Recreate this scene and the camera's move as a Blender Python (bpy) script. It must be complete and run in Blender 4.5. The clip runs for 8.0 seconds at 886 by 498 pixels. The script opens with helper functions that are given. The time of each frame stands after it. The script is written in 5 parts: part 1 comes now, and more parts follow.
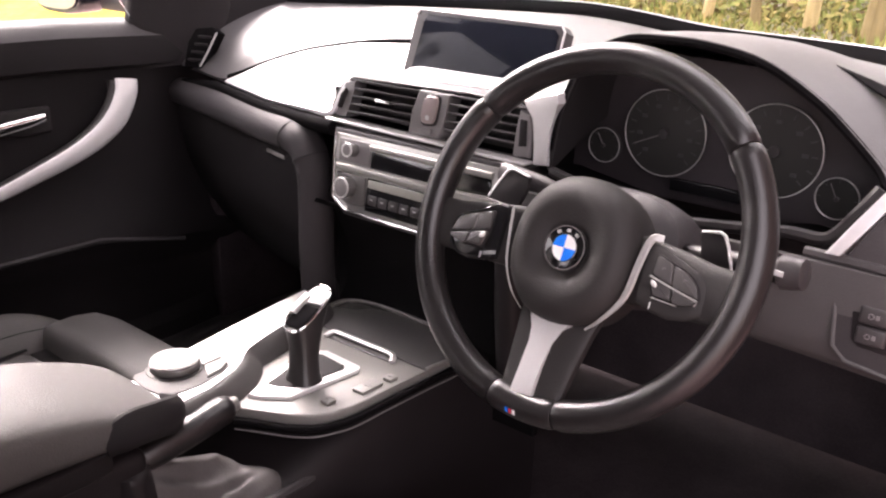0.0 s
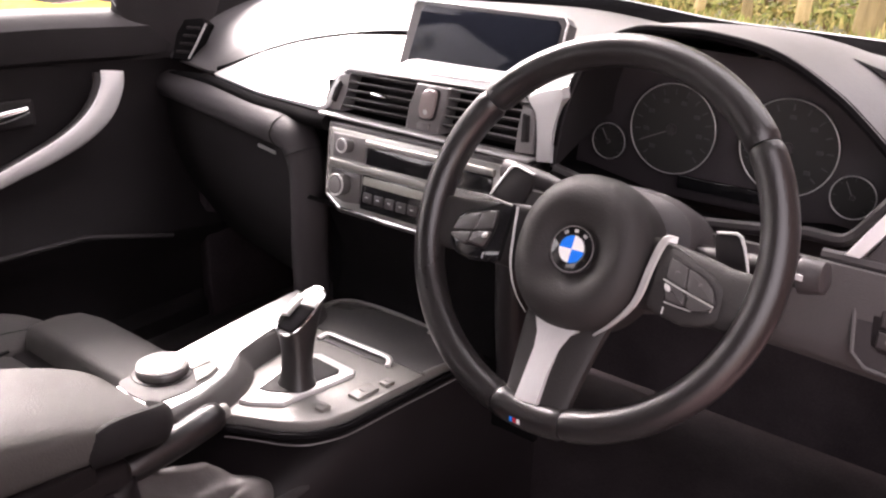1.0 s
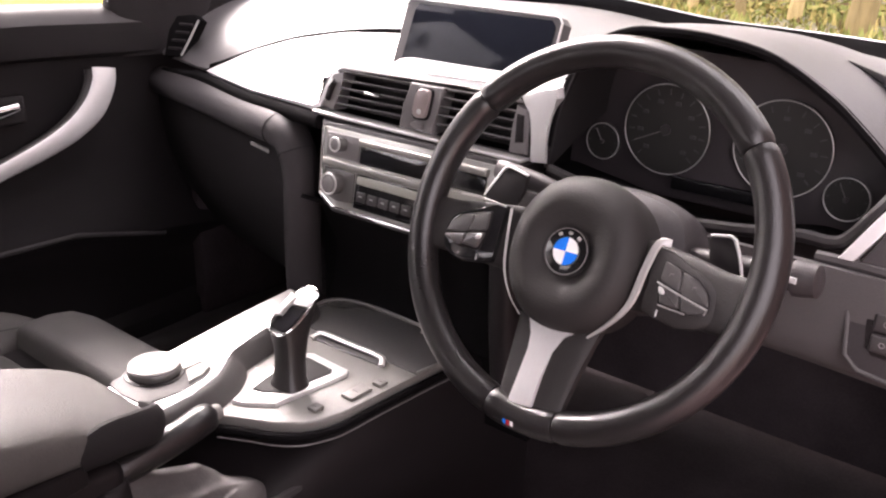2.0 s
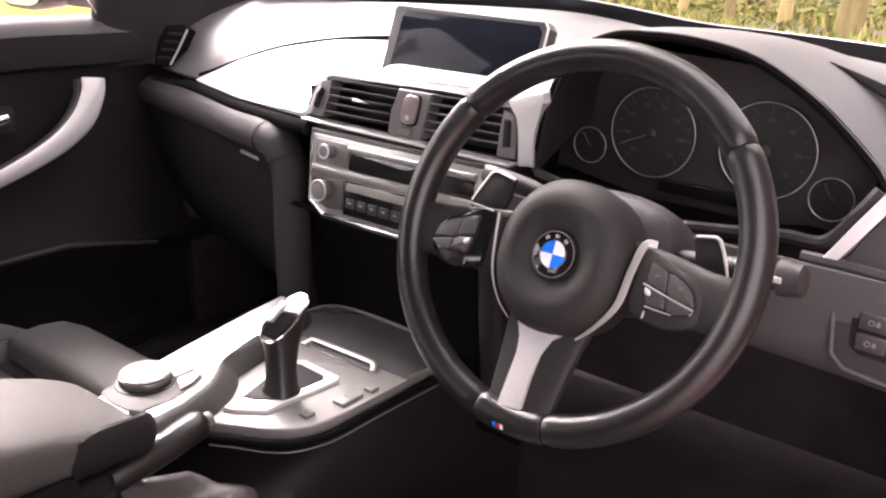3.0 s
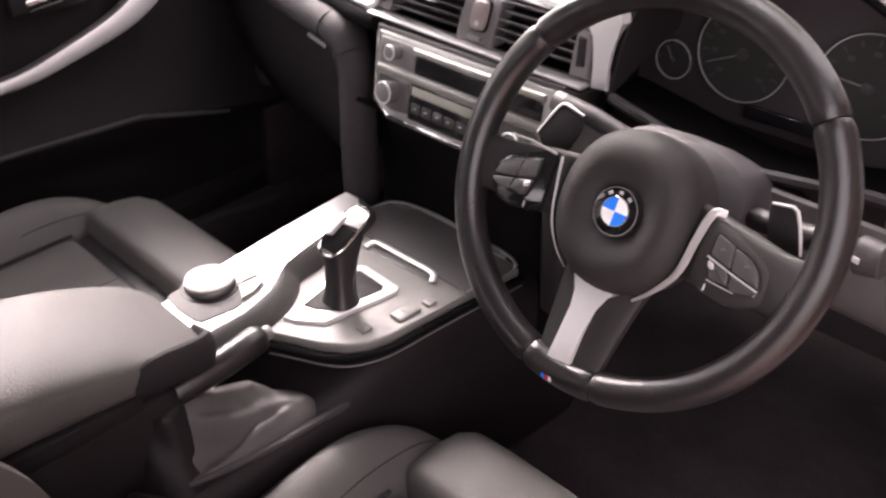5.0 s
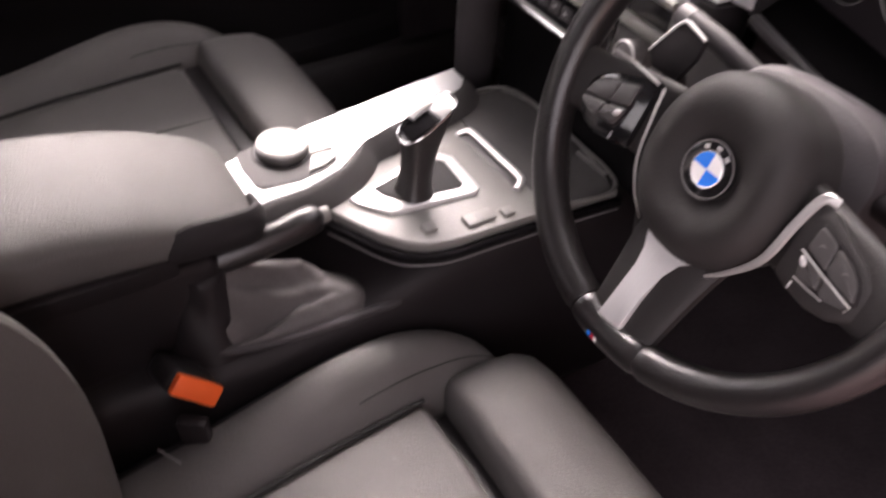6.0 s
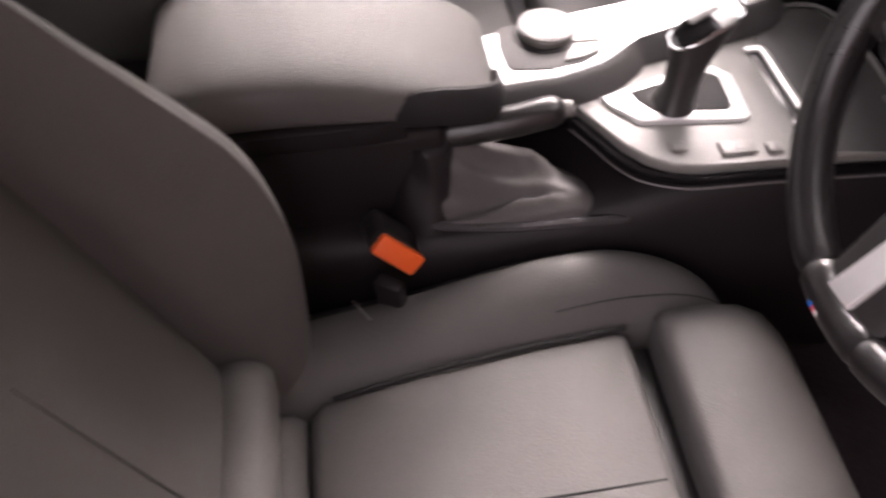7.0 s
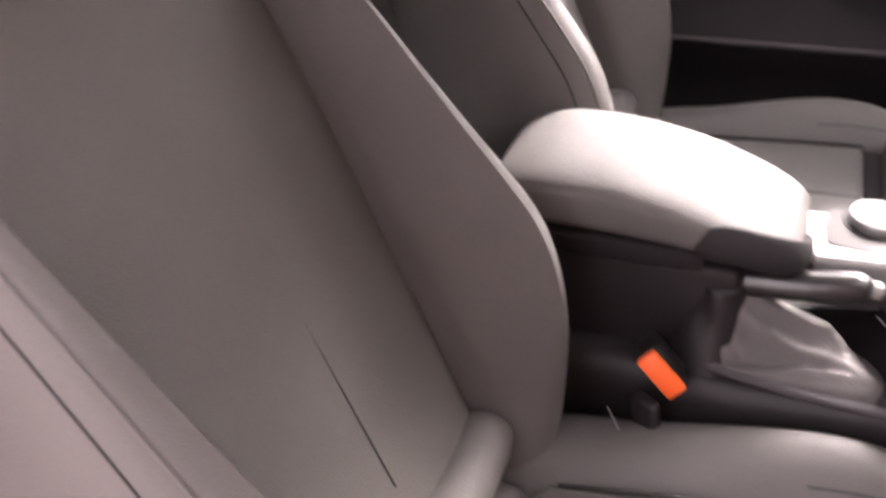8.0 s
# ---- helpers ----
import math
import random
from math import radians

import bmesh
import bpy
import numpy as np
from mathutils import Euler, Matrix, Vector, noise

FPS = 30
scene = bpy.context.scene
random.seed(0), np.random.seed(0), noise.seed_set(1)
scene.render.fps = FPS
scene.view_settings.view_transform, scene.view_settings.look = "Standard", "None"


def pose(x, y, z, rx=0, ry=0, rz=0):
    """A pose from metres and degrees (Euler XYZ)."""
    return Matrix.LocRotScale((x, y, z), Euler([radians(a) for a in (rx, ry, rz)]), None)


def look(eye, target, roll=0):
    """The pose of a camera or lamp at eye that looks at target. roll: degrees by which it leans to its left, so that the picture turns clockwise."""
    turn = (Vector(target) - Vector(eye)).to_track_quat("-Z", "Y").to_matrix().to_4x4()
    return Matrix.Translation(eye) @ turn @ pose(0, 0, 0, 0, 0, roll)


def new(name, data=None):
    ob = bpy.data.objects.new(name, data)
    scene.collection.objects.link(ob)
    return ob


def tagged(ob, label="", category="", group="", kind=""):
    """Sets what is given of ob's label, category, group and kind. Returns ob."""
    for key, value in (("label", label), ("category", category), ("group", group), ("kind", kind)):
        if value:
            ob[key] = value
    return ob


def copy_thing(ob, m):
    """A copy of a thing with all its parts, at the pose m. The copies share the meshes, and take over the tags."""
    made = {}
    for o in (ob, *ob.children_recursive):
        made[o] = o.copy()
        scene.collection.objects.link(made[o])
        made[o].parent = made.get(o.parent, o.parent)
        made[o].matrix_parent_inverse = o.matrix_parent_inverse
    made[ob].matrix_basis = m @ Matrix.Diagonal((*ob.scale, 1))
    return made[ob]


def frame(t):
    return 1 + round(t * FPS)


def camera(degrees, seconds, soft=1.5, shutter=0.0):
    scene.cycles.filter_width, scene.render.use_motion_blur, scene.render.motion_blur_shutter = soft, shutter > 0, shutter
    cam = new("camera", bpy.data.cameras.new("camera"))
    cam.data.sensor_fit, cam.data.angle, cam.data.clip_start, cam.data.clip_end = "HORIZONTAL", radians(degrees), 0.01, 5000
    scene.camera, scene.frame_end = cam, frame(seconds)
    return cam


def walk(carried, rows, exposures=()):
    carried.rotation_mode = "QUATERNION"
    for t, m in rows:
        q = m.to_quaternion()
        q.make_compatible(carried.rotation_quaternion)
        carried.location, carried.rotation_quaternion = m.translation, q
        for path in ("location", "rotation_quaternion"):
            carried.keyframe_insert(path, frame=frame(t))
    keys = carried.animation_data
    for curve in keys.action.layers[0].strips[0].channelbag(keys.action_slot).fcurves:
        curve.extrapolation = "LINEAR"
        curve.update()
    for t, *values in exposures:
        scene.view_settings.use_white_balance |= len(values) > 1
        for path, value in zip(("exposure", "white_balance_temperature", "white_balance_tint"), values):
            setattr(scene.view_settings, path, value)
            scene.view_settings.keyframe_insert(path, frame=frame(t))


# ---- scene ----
cam = camera(53.9, 8.0, soft=2.2, shutter=0.5)

PATH = [
    (0, (0.771, -0.678, 1.144), (-0.43, 0.768, 0.46), 1.3),
    (0.5, (0.745, -0.658, 1.141), (-0.456, 0.782, 0.447), 1.3),
    (1, (0.738, -0.654, 1.136), (-0.442, 0.802, 0.441), 1.6),
    (1.5, (0.733, -0.651, 1.141), (-0.433, 0.811, 0.432), 1.9),
    (3, (0.742, -0.651, 1.141), (-0.417, 0.825, 0.449), 1.3),
    (3.5, (0.744, -0.648, 1.143), (-0.424, 0.824, 0.458), 0.2),
    (4, (0.74, -0.644, 1.153), (-0.433, 0.826, 0.471), 0.3),
    (4.5, (0.722, -0.637, 1.197), (-0.464, 0.754, 0.386), 0.6),
    (4.7, (0.718, -0.618, 1.218), (-0.439, 0.709, 0.27), 0.8),
    (5.8, (0.69, -0.474, 1.241), (-0.535, 0.452, -0.04), 4.6),
    (6, (0.683, -0.447, 1.23), (-0.541, 0.378, -0.12), 4.7),
    (6.5, (0.662, -0.411, 1.212), (-0.504, 0.118, -0.191), 5.26),
    (7, (0.675, -0.371, 1.198), (-0.545, -0.223, -0.251), -1.28),
    (7.5, (0.747, -0.303, 1.184), (-0.603, -0.63, -0.112), -5.25),
    (8, (0.803, -0.289, 1.164), (-0.636, -0.913, 0.093), -3.78),
]
EXPOSURES = [(t, e, 6800, 25) for t, e in ((0, 2.58), (4.0, 2.66), (4.7, 2.62), (5.8, 2.26), (6.5, 2.38), (7.0, 2.36), (7.5, 2.55), (8.0, 3.46))]
walk(cam, [(t, look(eye, target, roll)) for t, eye, target, roll in PATH], EXPOSURES)

# ---- light: bright hazy sky, sun through thin cloud, ahead and on the passenger side ----
SUN_EL, SUN_AZ = 40.0, -67.0   # azimuth from +y, negative towards the passenger side
world = bpy.data.worlds.new("world")
scene.world = world
world.use_nodes = True
wn, wl = world.node_tree.nodes, world.node_tree.links
sky = wn.new("ShaderNodeTexSky")
sky.sky_type = "NISHITA"
sky.sun_disc = False
sky.sun_elevation, sky.sun_rotation = radians(SUN_EL), radians(SUN_AZ)
sky.air_density, sky.dust_density, sky.ozone_density = 1.0, 6.0, 1.0
hsv = wn.new("ShaderNodeHueSaturation")
hsv.inputs["Saturation"].default_value = 0.25
wl.new(sky.outputs[0], hsv.inputs["Color"])
cloud = wn.new("ShaderNodeMix")      # thin even cloud in front of the clear sky
cloud.data_type = "RGBA"
cloud.inputs[0].default_value = 0.6
wl.new(hsv.outputs[0], cloud.inputs[6])
cloud.inputs[7].default_value = (8.2, 8.0, 8.2, 1)
wl.new(cloud.outputs[2], wn["Background"].inputs[0])
wn["Background"].inputs[1].default_value = 0.12
sun = new("sun", bpy.data.lights.new("sun", "SUN"))
sun.data.energy, sun.data.angle, sun.data.color = 1.7, radians(28), (1.0, 0.96, 0.92)
sun.matrix_world = look((0, 0, 5), Vector((0, 0, 5)) - Vector((math.sin(radians(SUN_AZ)) * math.cos(radians(SUN_EL)),
                   math.cos(radians(SUN_AZ)) * math.cos(radians(SUN_EL)), math.sin(radians(SUN_EL)))))


# ---- materials ----
def material(name, col, rough=0.5, metal=0.0, grain=0.0, size=900.0, vary=0.15, spec=0.5, kind="noise", coat=0.0, stretch=(1, 1, 1), rvary=0.08):
    """A surface with two scales of variation in colour and gloss and a fine relief."""
    m = bpy.data.materials.new(name)
    m.use_nodes = True
    n, l = m.node_tree.nodes, m.node_tree.links
    b = n["Principled BSDF"]
    tc = n.new("ShaderNodeTexCoord")
    mp = n.new("ShaderNodeMapping")
    mp.inputs["Scale"].default_value = stretch
    l.new(tc.outputs["Object"], mp.inputs["Vector"])
    big = n.new("ShaderNodeTexNoise")
    big.inputs["Scale"].default_value, big.inputs["Detail"].default_value = 9.0, 4.0
    l.new(mp.outputs[0], big.inputs["Vector"])
    fine = n.new("ShaderNodeTexNoise")
    fine.inputs["Scale"].default_value, fine.inputs["Detail"].default_value = size * 0.5, 3.0
    l.new(mp.outputs[0], fine.inputs["Vector"])
    mix = n.new("ShaderNodeMath")
    mix.operation = "MULTIPLY_ADD"
    l.new(big.outputs["Fac"], mix.inputs[0])
    mix.inputs[1].default_value = 0.65
    sc = n.new("ShaderNodeMath")
    sc.operation = "MULTIPLY"
    l.new(fine.outputs["Fac"], sc.inputs[0])
    sc.inputs[1].default_value = 0.35
    l.new(sc.outputs[0], mix.inputs[2])
    ramp = n.new("ShaderNodeValToRGB")
    ramp.color_ramp.elements[0].position, ramp.color_ramp.elements[1].position = 0.3, 0.7
    ramp.color_ramp.elements[0].color = (*[c * (1 - vary) for c in col], 1)
    ramp.color_ramp.elements[1].color = (*[min(1, c * (1 + vary)) for c in col], 1)
    l.new(mix.outputs[0], ramp.inputs[0])
    l.new(ramp.outputs[0], b.inputs["Base Color"])
    rr = n.new("ShaderNodeMapRange")
    rr.inputs["To Min"].default_value, rr.inputs["To Max"].default_value = max(0.02, rough - rvary), min(1, rough + rvary)
    l.new(mix.outputs[0], rr.inputs["Value"])
    l.new(rr.outputs[0], b.inputs["Roughness"])
    b.inputs["Metallic"].default_value = metal
    b.inputs["Specular IOR Level"].default_value = spec
    if coat:
        b.inputs["Coat Weight"].default_value, b.inputs["Coat Roughness"].default_value = coat, 0.05
    if grain:
        if kind == "leather":
            tex = n.new("ShaderNodeTexVoronoi")
            tex.feature = "SMOOTH_F1"
            tex.inputs["Scale"].default_value = size
            l.new(mp.outputs[0], tex.inputs["Vector"])
            src = tex.outputs["Distance"]
        else:
            src = fine.outputs["Fac"]
        wave = n.new("ShaderNodeTexNoise")
        wave.inputs["Scale"].default_value, wave.inputs["Detail"].default_value = 22.0, 3.0
        l.new(mp.outputs[0], wave.inputs["Vector"])
        soft = n.new("ShaderNodeBump")
        soft.inputs["Strength"].default_value, soft.inputs["Distance"].default_value = 0.10 if kind == "leather" else 0.05, 0.004
        l.new(wave.outputs["Fac"], soft.inputs["Height"])
        bump = n.new("ShaderNodeBump")
        l.new(soft.outputs[0], bump.inputs["Normal"])
        bump.inputs["Strength"].default_value, bump.inputs["Distance"].default_value = grain, 0.0006
        l.new(src, bump.inputs["Height"])
        l.new(bump.outputs[0], b.inputs["Normal"])
    return m


LEATHER = material("black_leather", (0.092, 0.086, 0.083), 0.60, grain=0.5, size=620, vary=0.10, spec=0.32, kind="leather")
# darker copy of the leather, for shaded backrest shells and rear bench
LEATHER_SHADED = material("shaded_leather", (0.040, 0.037, 0.037), 0.6, grain=0.5, size=620, vary=0.12, spec=0.3, kind="leather")
WHEEL_SKIN = material("wheel_leather", (0.0130, 0.0116, 0.0118), 0.30, grain=0.3, size=800, vary=0.15, spec=0.62, kind="leather")
HUB_SKIN = material("hub_plastic", (0.021, 0.0188, 0.0186), 0.62, grain=0.5, size=1000, vary=0.08, spec=0.38)
SOFT = material("soft_black_plastic", (0.044, 0.040, 0.042), 0.58, grain=0.5, size=900, vary=0.12, spec=0.35)
PAD = material("dash_pad_plastic", (0.074, 0.070, 0.071), 0.42, grain=0.5, size=700, vary=0.1, kind="leather")
HARD = material("hard_black_plastic", (0.040, 0.036, 0.037), 0.42, grain=0.3, size=900, vary=0.15)
# dark recess plastic; also carries the shade on the hood's inner side
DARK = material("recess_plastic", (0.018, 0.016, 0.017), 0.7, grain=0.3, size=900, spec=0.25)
SCREEN = material("screen_glass", (0.008, 0.009, 0.013), 0.07, vary=0.1, spec=0.13, rvary=0.02)
SILVER_BAR = material("radio_satin_bar", (0.30, 0.295, 0.275), 0.38, metal=0.6, grain=0.1, size=1200, vary=0.08)
EDGE_GREY = material("console_edge_grey", (0.055, 0.051, 0.050), 0.6, grain=0.3, size=900, vary=0.1, spec=0.35)
GLOSS = material("piano_black", (0.010, 0.010, 0.011), 0.12, coat=0.6, vary=0.2, rvary=0.04)
GREY_PANEL = material("console_grey_plastic", (0.185, 0.178, 0.168), 0.46, grain=0.35, size=900, vary=0.08, spec=0.42)
ALU = material("brushed_aluminium", (0.80, 0.79, 0.79), 0.38, metal=0.55, grain=0.15, size=1500, vary=0.06, stretch=(1, 0.06, 1))
SATIN = material("satin_silver", (0.60, 0.59, 0.58), 0.36, metal=0.65, grain=0.1, size=1200, vary=0.06)
CHROME = material("chrome", (0.8, 0.8, 0.8), 0.12, metal=1.0, vary=0.04, rvary=0.04)
CARPET = material("black_carpet", (0.050, 0.041, 0.045), 0.95, grain=1.0, size=500, vary=0.4, spec=0.1)
ROOF_CLOTH = material("headliner_cloth", (0.060, 0.056, 0.056), 0.95, grain=0.5, size=600, vary=0.1, spec=0.1)
ORANGE = material("orange_plastic", (0.85, 0.12, 0.02), 0.4, grain=0.1, size=900, vary=0.05)
BLUE = material("badge_blue", (0.005, 0.19, 0.80), 0.25, vary=0.05)
WHITE = material("badge_white", (0.8, 0.8, 0.8), 0.3, vary=0.03)
RED = material("badge_red", (0.5, 0.02, 0.04), 0.3, vary=0.05)
PAPER = material("print_white", (0.55, 0.55, 0.55), 0.5, vary=0.05)
DIAL_PRINT = material("dial_print", (0.055, 0.053, 0.056), 0.5, vary=0.1)
VENT_GREY = material("vent_grey_plastic", (0.17, 0.16, 0.16), 0.4, grain=0.3, size=900, vary=0.1)
LEVER = material("lever_black", (0.017, 0.0155, 0.0155), 0.36, vary=0.15)
KNOB = material("knob_silver", (0.27, 0.262, 0.255), 0.36, metal=0.8, vary=0.06)
KNOB_CAP = material("knob_cap_grey", (0.23, 0.222, 0.212), 0.42, metal=0.35, grain=0.1, size=1500, vary=0.06)
PAINT = material("car_paint", (0.02, 0.02, 0.022), 0.25, coat=0.8, vary=0.1)
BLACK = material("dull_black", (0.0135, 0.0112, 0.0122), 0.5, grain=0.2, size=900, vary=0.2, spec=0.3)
SHUTTER = material("shutter_dark_grey", (0.105, 0.101, 0.099), 0.22, vary=0.12)
DOOR_SKIN = material("door_black_plastic", (0.0135, 0.0115, 0.0125), 0.72, grain=0.5, size=800, vary=0.15, spec=0.18, kind="leather")
# black of the windscreen band; also painted as shade inside recesses
FRIT = material("band_and_shade_black", (0.007, 0.0065, 0.007), 0.95, vary=0.2, spec=0.02)
FASCIA = material("fascia_silver", (0.40, 0.395, 0.375), 0.34, metal=0.85, grain=0.1, size=1200, vary=0.08)
DIAL_FACE = material("cluster_black", (0.038, 0.032, 0.035), 0.5, vary=0.15)
KEY_GREY = material("key_dark_grey", (0.060, 0.057, 0.057), 0.36, vary=0.1)
ROLL = material("knee_roll_skin", (0.038, 0.034, 0.036), 0.68, grain=0.5, size=900, vary=0.12, spec=0.22)
GAITER = material("gaiter_leather", (0.085, 0.078, 0.077), 0.6, grain=0.5, size=620, vary=0.15, spec=0.32, kind="leather")
DIAL_BLACK = material("dial_black", (0.024, 0.023, 0.022), 0.45, vary=0.1)
SEAM = material("seam_thread", (0.008, 0.008, 0.008), 0.8, vary=0.1)


def glass_material(name, tint=(1, 1, 1), rough=0.0):
    m = bpy.data.materials.new(name)
    m.use_nodes = True
    b = m.node_tree.nodes["Principled BSDF"]
    b.inputs["Base Color"].default_value = (*tint, 1)
    b.inputs["Roughness"].default_value = rough
    b.inputs["Transmission Weight"].default_value = 1.0
    b.inputs["IOR"].default_value = 1.05
    return m


GLASS = glass_material("window_glass", (0.93, 0.96, 0.94))
# dark tint of the unseen rear side panes, added to cut light
LIGHT_CUT = glass_material("light_cut_glass", (0.30, 0.31, 0.31))


# ---- building helpers ----
def part(name, bm, mat, parent=None, label="", sharp=38, smooth=True):
    """Links a bmesh as one mesh object under a thing."""
    bmesh.ops.recalc_face_normals(bm, faces=bm.faces)
    me = bpy.data.meshes.new(name)
    bm.to_mesh(me)
    bm.free()
    if smooth:
        me.shade_smooth()
        me.set_sharp_from_angle(angle=radians(sharp))
    me.materials.append(mat)
    ob = new(name, me)
    if parent is not None:
        ob.parent = parent
        ob.matrix_parent_inverse = Matrix.Translation(-parent.location) if parent.type == "EMPTY" and parent.get("at_place") else Matrix()
    if label:
        tagged(ob, label)
    return ob


def thing(name, place, label, category, group="", kind=""):
    """An Empty at the base of a thing whose parts are built in world places."""
    e = new(name)
    e.empty_display_size = 0.05
    e.location = place
    e["at_place"] = 1
    return tagged(e, label, category, group, kind)


def structure(name, bm, mat, label, category, sharp=38):
    return tagged(part(name, bm, mat, None, "", sharp), label, category, kind="structure")


def box(sx, sy, sz, m=None, bevel=0.003, seg=2, bm=None):
    own = bmesh.new()
    bmesh.ops.create_cube(own, size=1, matrix=Matrix.Diagonal((sx, sy, sz, 1)))
    if bevel:
        bmesh.ops.bevel(own, geom=own.edges[:], offset=min(bevel, 0.45 * min(sx, sy, sz)), segments=seg, profile=0.5, affect="EDGES")
    if m is not None:
        bmesh.ops.transform(own, matrix=m, verts=own.verts)
    return merge(bm, own)


def merge(bm, own):
    if bm is None:
        return own
    me = bpy.data.meshes.new("tmp")
    own.to_mesh(me)
    own.free()
    bm.from_mesh(me)
    bpy.data.meshes.remove(me)
    return bm


def prism(poly, z0, z1, m=None, bevel=0.0015, seg=2, bm=None):
    """A flat shape given by its outline in x and y, between two heights."""
    own = bmesh.new()
    low = [own.verts.new((x, y, z0)) for x, y in poly]
    top = [own.verts.new((x, y, z1)) for x, y in poly]
    n = len(poly)
    own.faces.new(low[::-1])
    own.faces.new(top)
    for i in range(n):
        own.faces.new((low[i], low[(i + 1) % n], top[(i + 1) % n], top[i]))
    if bevel:
        es = [e for e in own.edges if all(v in top for v in e.verts)]
        bmesh.ops.bevel(own, geom=es, offset=bevel, segments=seg, profile=0.5, affect="EDGES")
    if m is not None:
        bmesh.ops.transform(own, matrix=m, verts=own.verts)
    return merge(bm, own)


def loft(rings, closed=True, caps=True, bm=None):
    bm = bm or bmesh.new()
    vs = [[bm.verts.new(p) for p in r] for r in rings]
    n = len(rings[0])
    for a, b in zip(vs, vs[1:]):
        for i in range(n if closed else n - 1):
            j = (i + 1) % n
            bm.faces.new((a[i], a[j], b[j], b[i]))
    if caps and closed:
        bm.faces.new(vs[0][::-1])
        bm.faces.new(vs[-1])
    return bm


def spline(pts, n):
    """Catmull-Rom through the points, n samples evenly in parameter."""
    p = np.array(pts, float)
    q = np.vstack([2 * p[0] - p[1], p, 2 * p[-1] - p[-2]])
    out = []
    for s in np.linspace(0, len(p) - 1, n):
        i = min(int(s), len(p) - 2)
        t = s - i
        a, b, c, d = q[i:i + 4]
        out.append(0.5 * (2 * b + (c - a) * t + (2 * a - 5 * b + 4 * c - d) * t * t + (3 * b - a - 3 * c + d) * t ** 3))
    return np.array(out)


def sweep(path, radius, n=10, squash=(1, 1), up=(0, 0, 1), caps=True, bm=None):
    """A tube along a path; radius is one number or one for each place; squash scales it sideways and upwards."""
    path = [Vector([float(c) for c in p]) for p in path]
    rad = [float(r) for r in radius] if hasattr(radius, "__len__") else [radius] * len(path)
    rings = []
    for i, p in enumerate(path):
        t = (path[min(i + 1, len(path) - 1)] - path[max(i - 1, 0)]).normalized()
        side = t.cross(Vector(up))
        if side.length < 1e-4:
            side = t.cross(Vector((1, 0, 0)))
        side.normalize()
        top = side.cross(t)
        rings.append([p + rad[i] * (squash[0] * math.cos(a) * side + squash[1] * math.sin(a) * top) for a in np.linspace(0, 2 * math.pi, n, endpoint=False)])
    return loft(rings, True, caps, bm)


def squircle(c, a, b, n=28, e=0.55):
    """A closed ring round c, spanned by the half axes a and b; e below 1 is boxier than an ellipse."""
    c, a, b = Vector(c), Vector(a), Vector(b)
    out = []
    for th in np.linspace(0, 2 * math.pi, n, endpoint=False):
        x, y = math.cos(th), math.sin(th)
        out.append(c + a * math.copysign(abs(x) ** e, x) + b * math.copysign(abs(y) ** e, y))
    return out


def sheet(rows, thick=0.004, bm=None):
    """A sheet through rows of points, with a thickness towards its back."""
    bm = bm or bmesh.new()
    vs = [[bm.verts.new(p) for p in r] for r in rows]
    faces = []
    for a, b in zip(vs, vs[1:]):
        for i in range(len(a) - 1):
            faces.append(bm.faces.new((a[i], a[i + 1], b[i + 1], b[i])))
    if thick:
        bm.normal_update()
        back = {}
        for r in vs:
            for v in r:
                back[v] = bm.verts.new(v.co - v.normal * thick)
        for f in faces:
            bm.faces.new([back[v] for v in reversed(f.verts)])
        rim = [e for e in bm.edges if len(e.link_faces) == 1 and all(v in back for v in e.verts)]
        for e in rim:
            a, b = e.verts
            bm.faces.new((a, b, back[b], back[a]))
    return bm


def disc(r, h, n=32, m=None, bevel=0.0, bm=None, r2=None):
    own = bmesh.new()
    bmesh.ops.create_cone(own, cap_ends=True, segments=n, radius1=r, radius2=r if r2 is None else r2, depth=h)
    if bevel:
        es = [e for e in own.edges if abs(e.verts[0].co.z - e.verts[1].co.z) < 1e-7]
        bmesh.ops.bevel(own, geom=es, offset=bevel, segments=2, profile=0.5, affect="EDGES")
    if m is not None:
        bmesh.ops.transform(own, matrix=m, verts=own.verts)
    return merge(bm, own)


def torus(r, t, n=48, k=10, m=None, a0=0.0, a1=360.0, bm=None):
    full = a1 - a0 >= 359.9
    own = bmesh.new()
    angs = np.radians(np.linspace(a0, a1, n, endpoint=not full))
    rings = [[Vector(((r + t * math.cos(b)) * math.cos(a), (r + t * math.cos(b)) * math.sin(a), t * math.sin(b)))
              for b in np.linspace(0, 2 * math.pi, k, endpoint=False)] for a in angs]
    if full:
        rings.append(rings[0])
    loft(rings, True, not full, own)
    if full:
        bmesh.ops.remove_doubles(own, verts=own.verts, dist=1e-7)
    if m is not None:
        bmesh.ops.transform(own, matrix=m, verts=own.verts)
    return merge(bm, own)


def fillet(poly, r, n=4):
    """The outline with its corners rounded."""
    out = []
    m = len(poly)
    for i in range(m):
        p, a, b = Vector(poly[i]), Vector(poly[i - 1]), Vector(poly[(i + 1) % m])
        u, v = (a - p), (b - p)
        k = min(r, 0.45 * u.length, 0.45 * v.length)
        p0, p1 = p + u.normalized() * k, p + v.normalized() * k
        for t in np.linspace(0, 1, n):
            q = p0 * (1 - t) ** 2 + p * 2 * t * (1 - t) + p1 * t * t
            out.append((q.x, q.y))
    return out


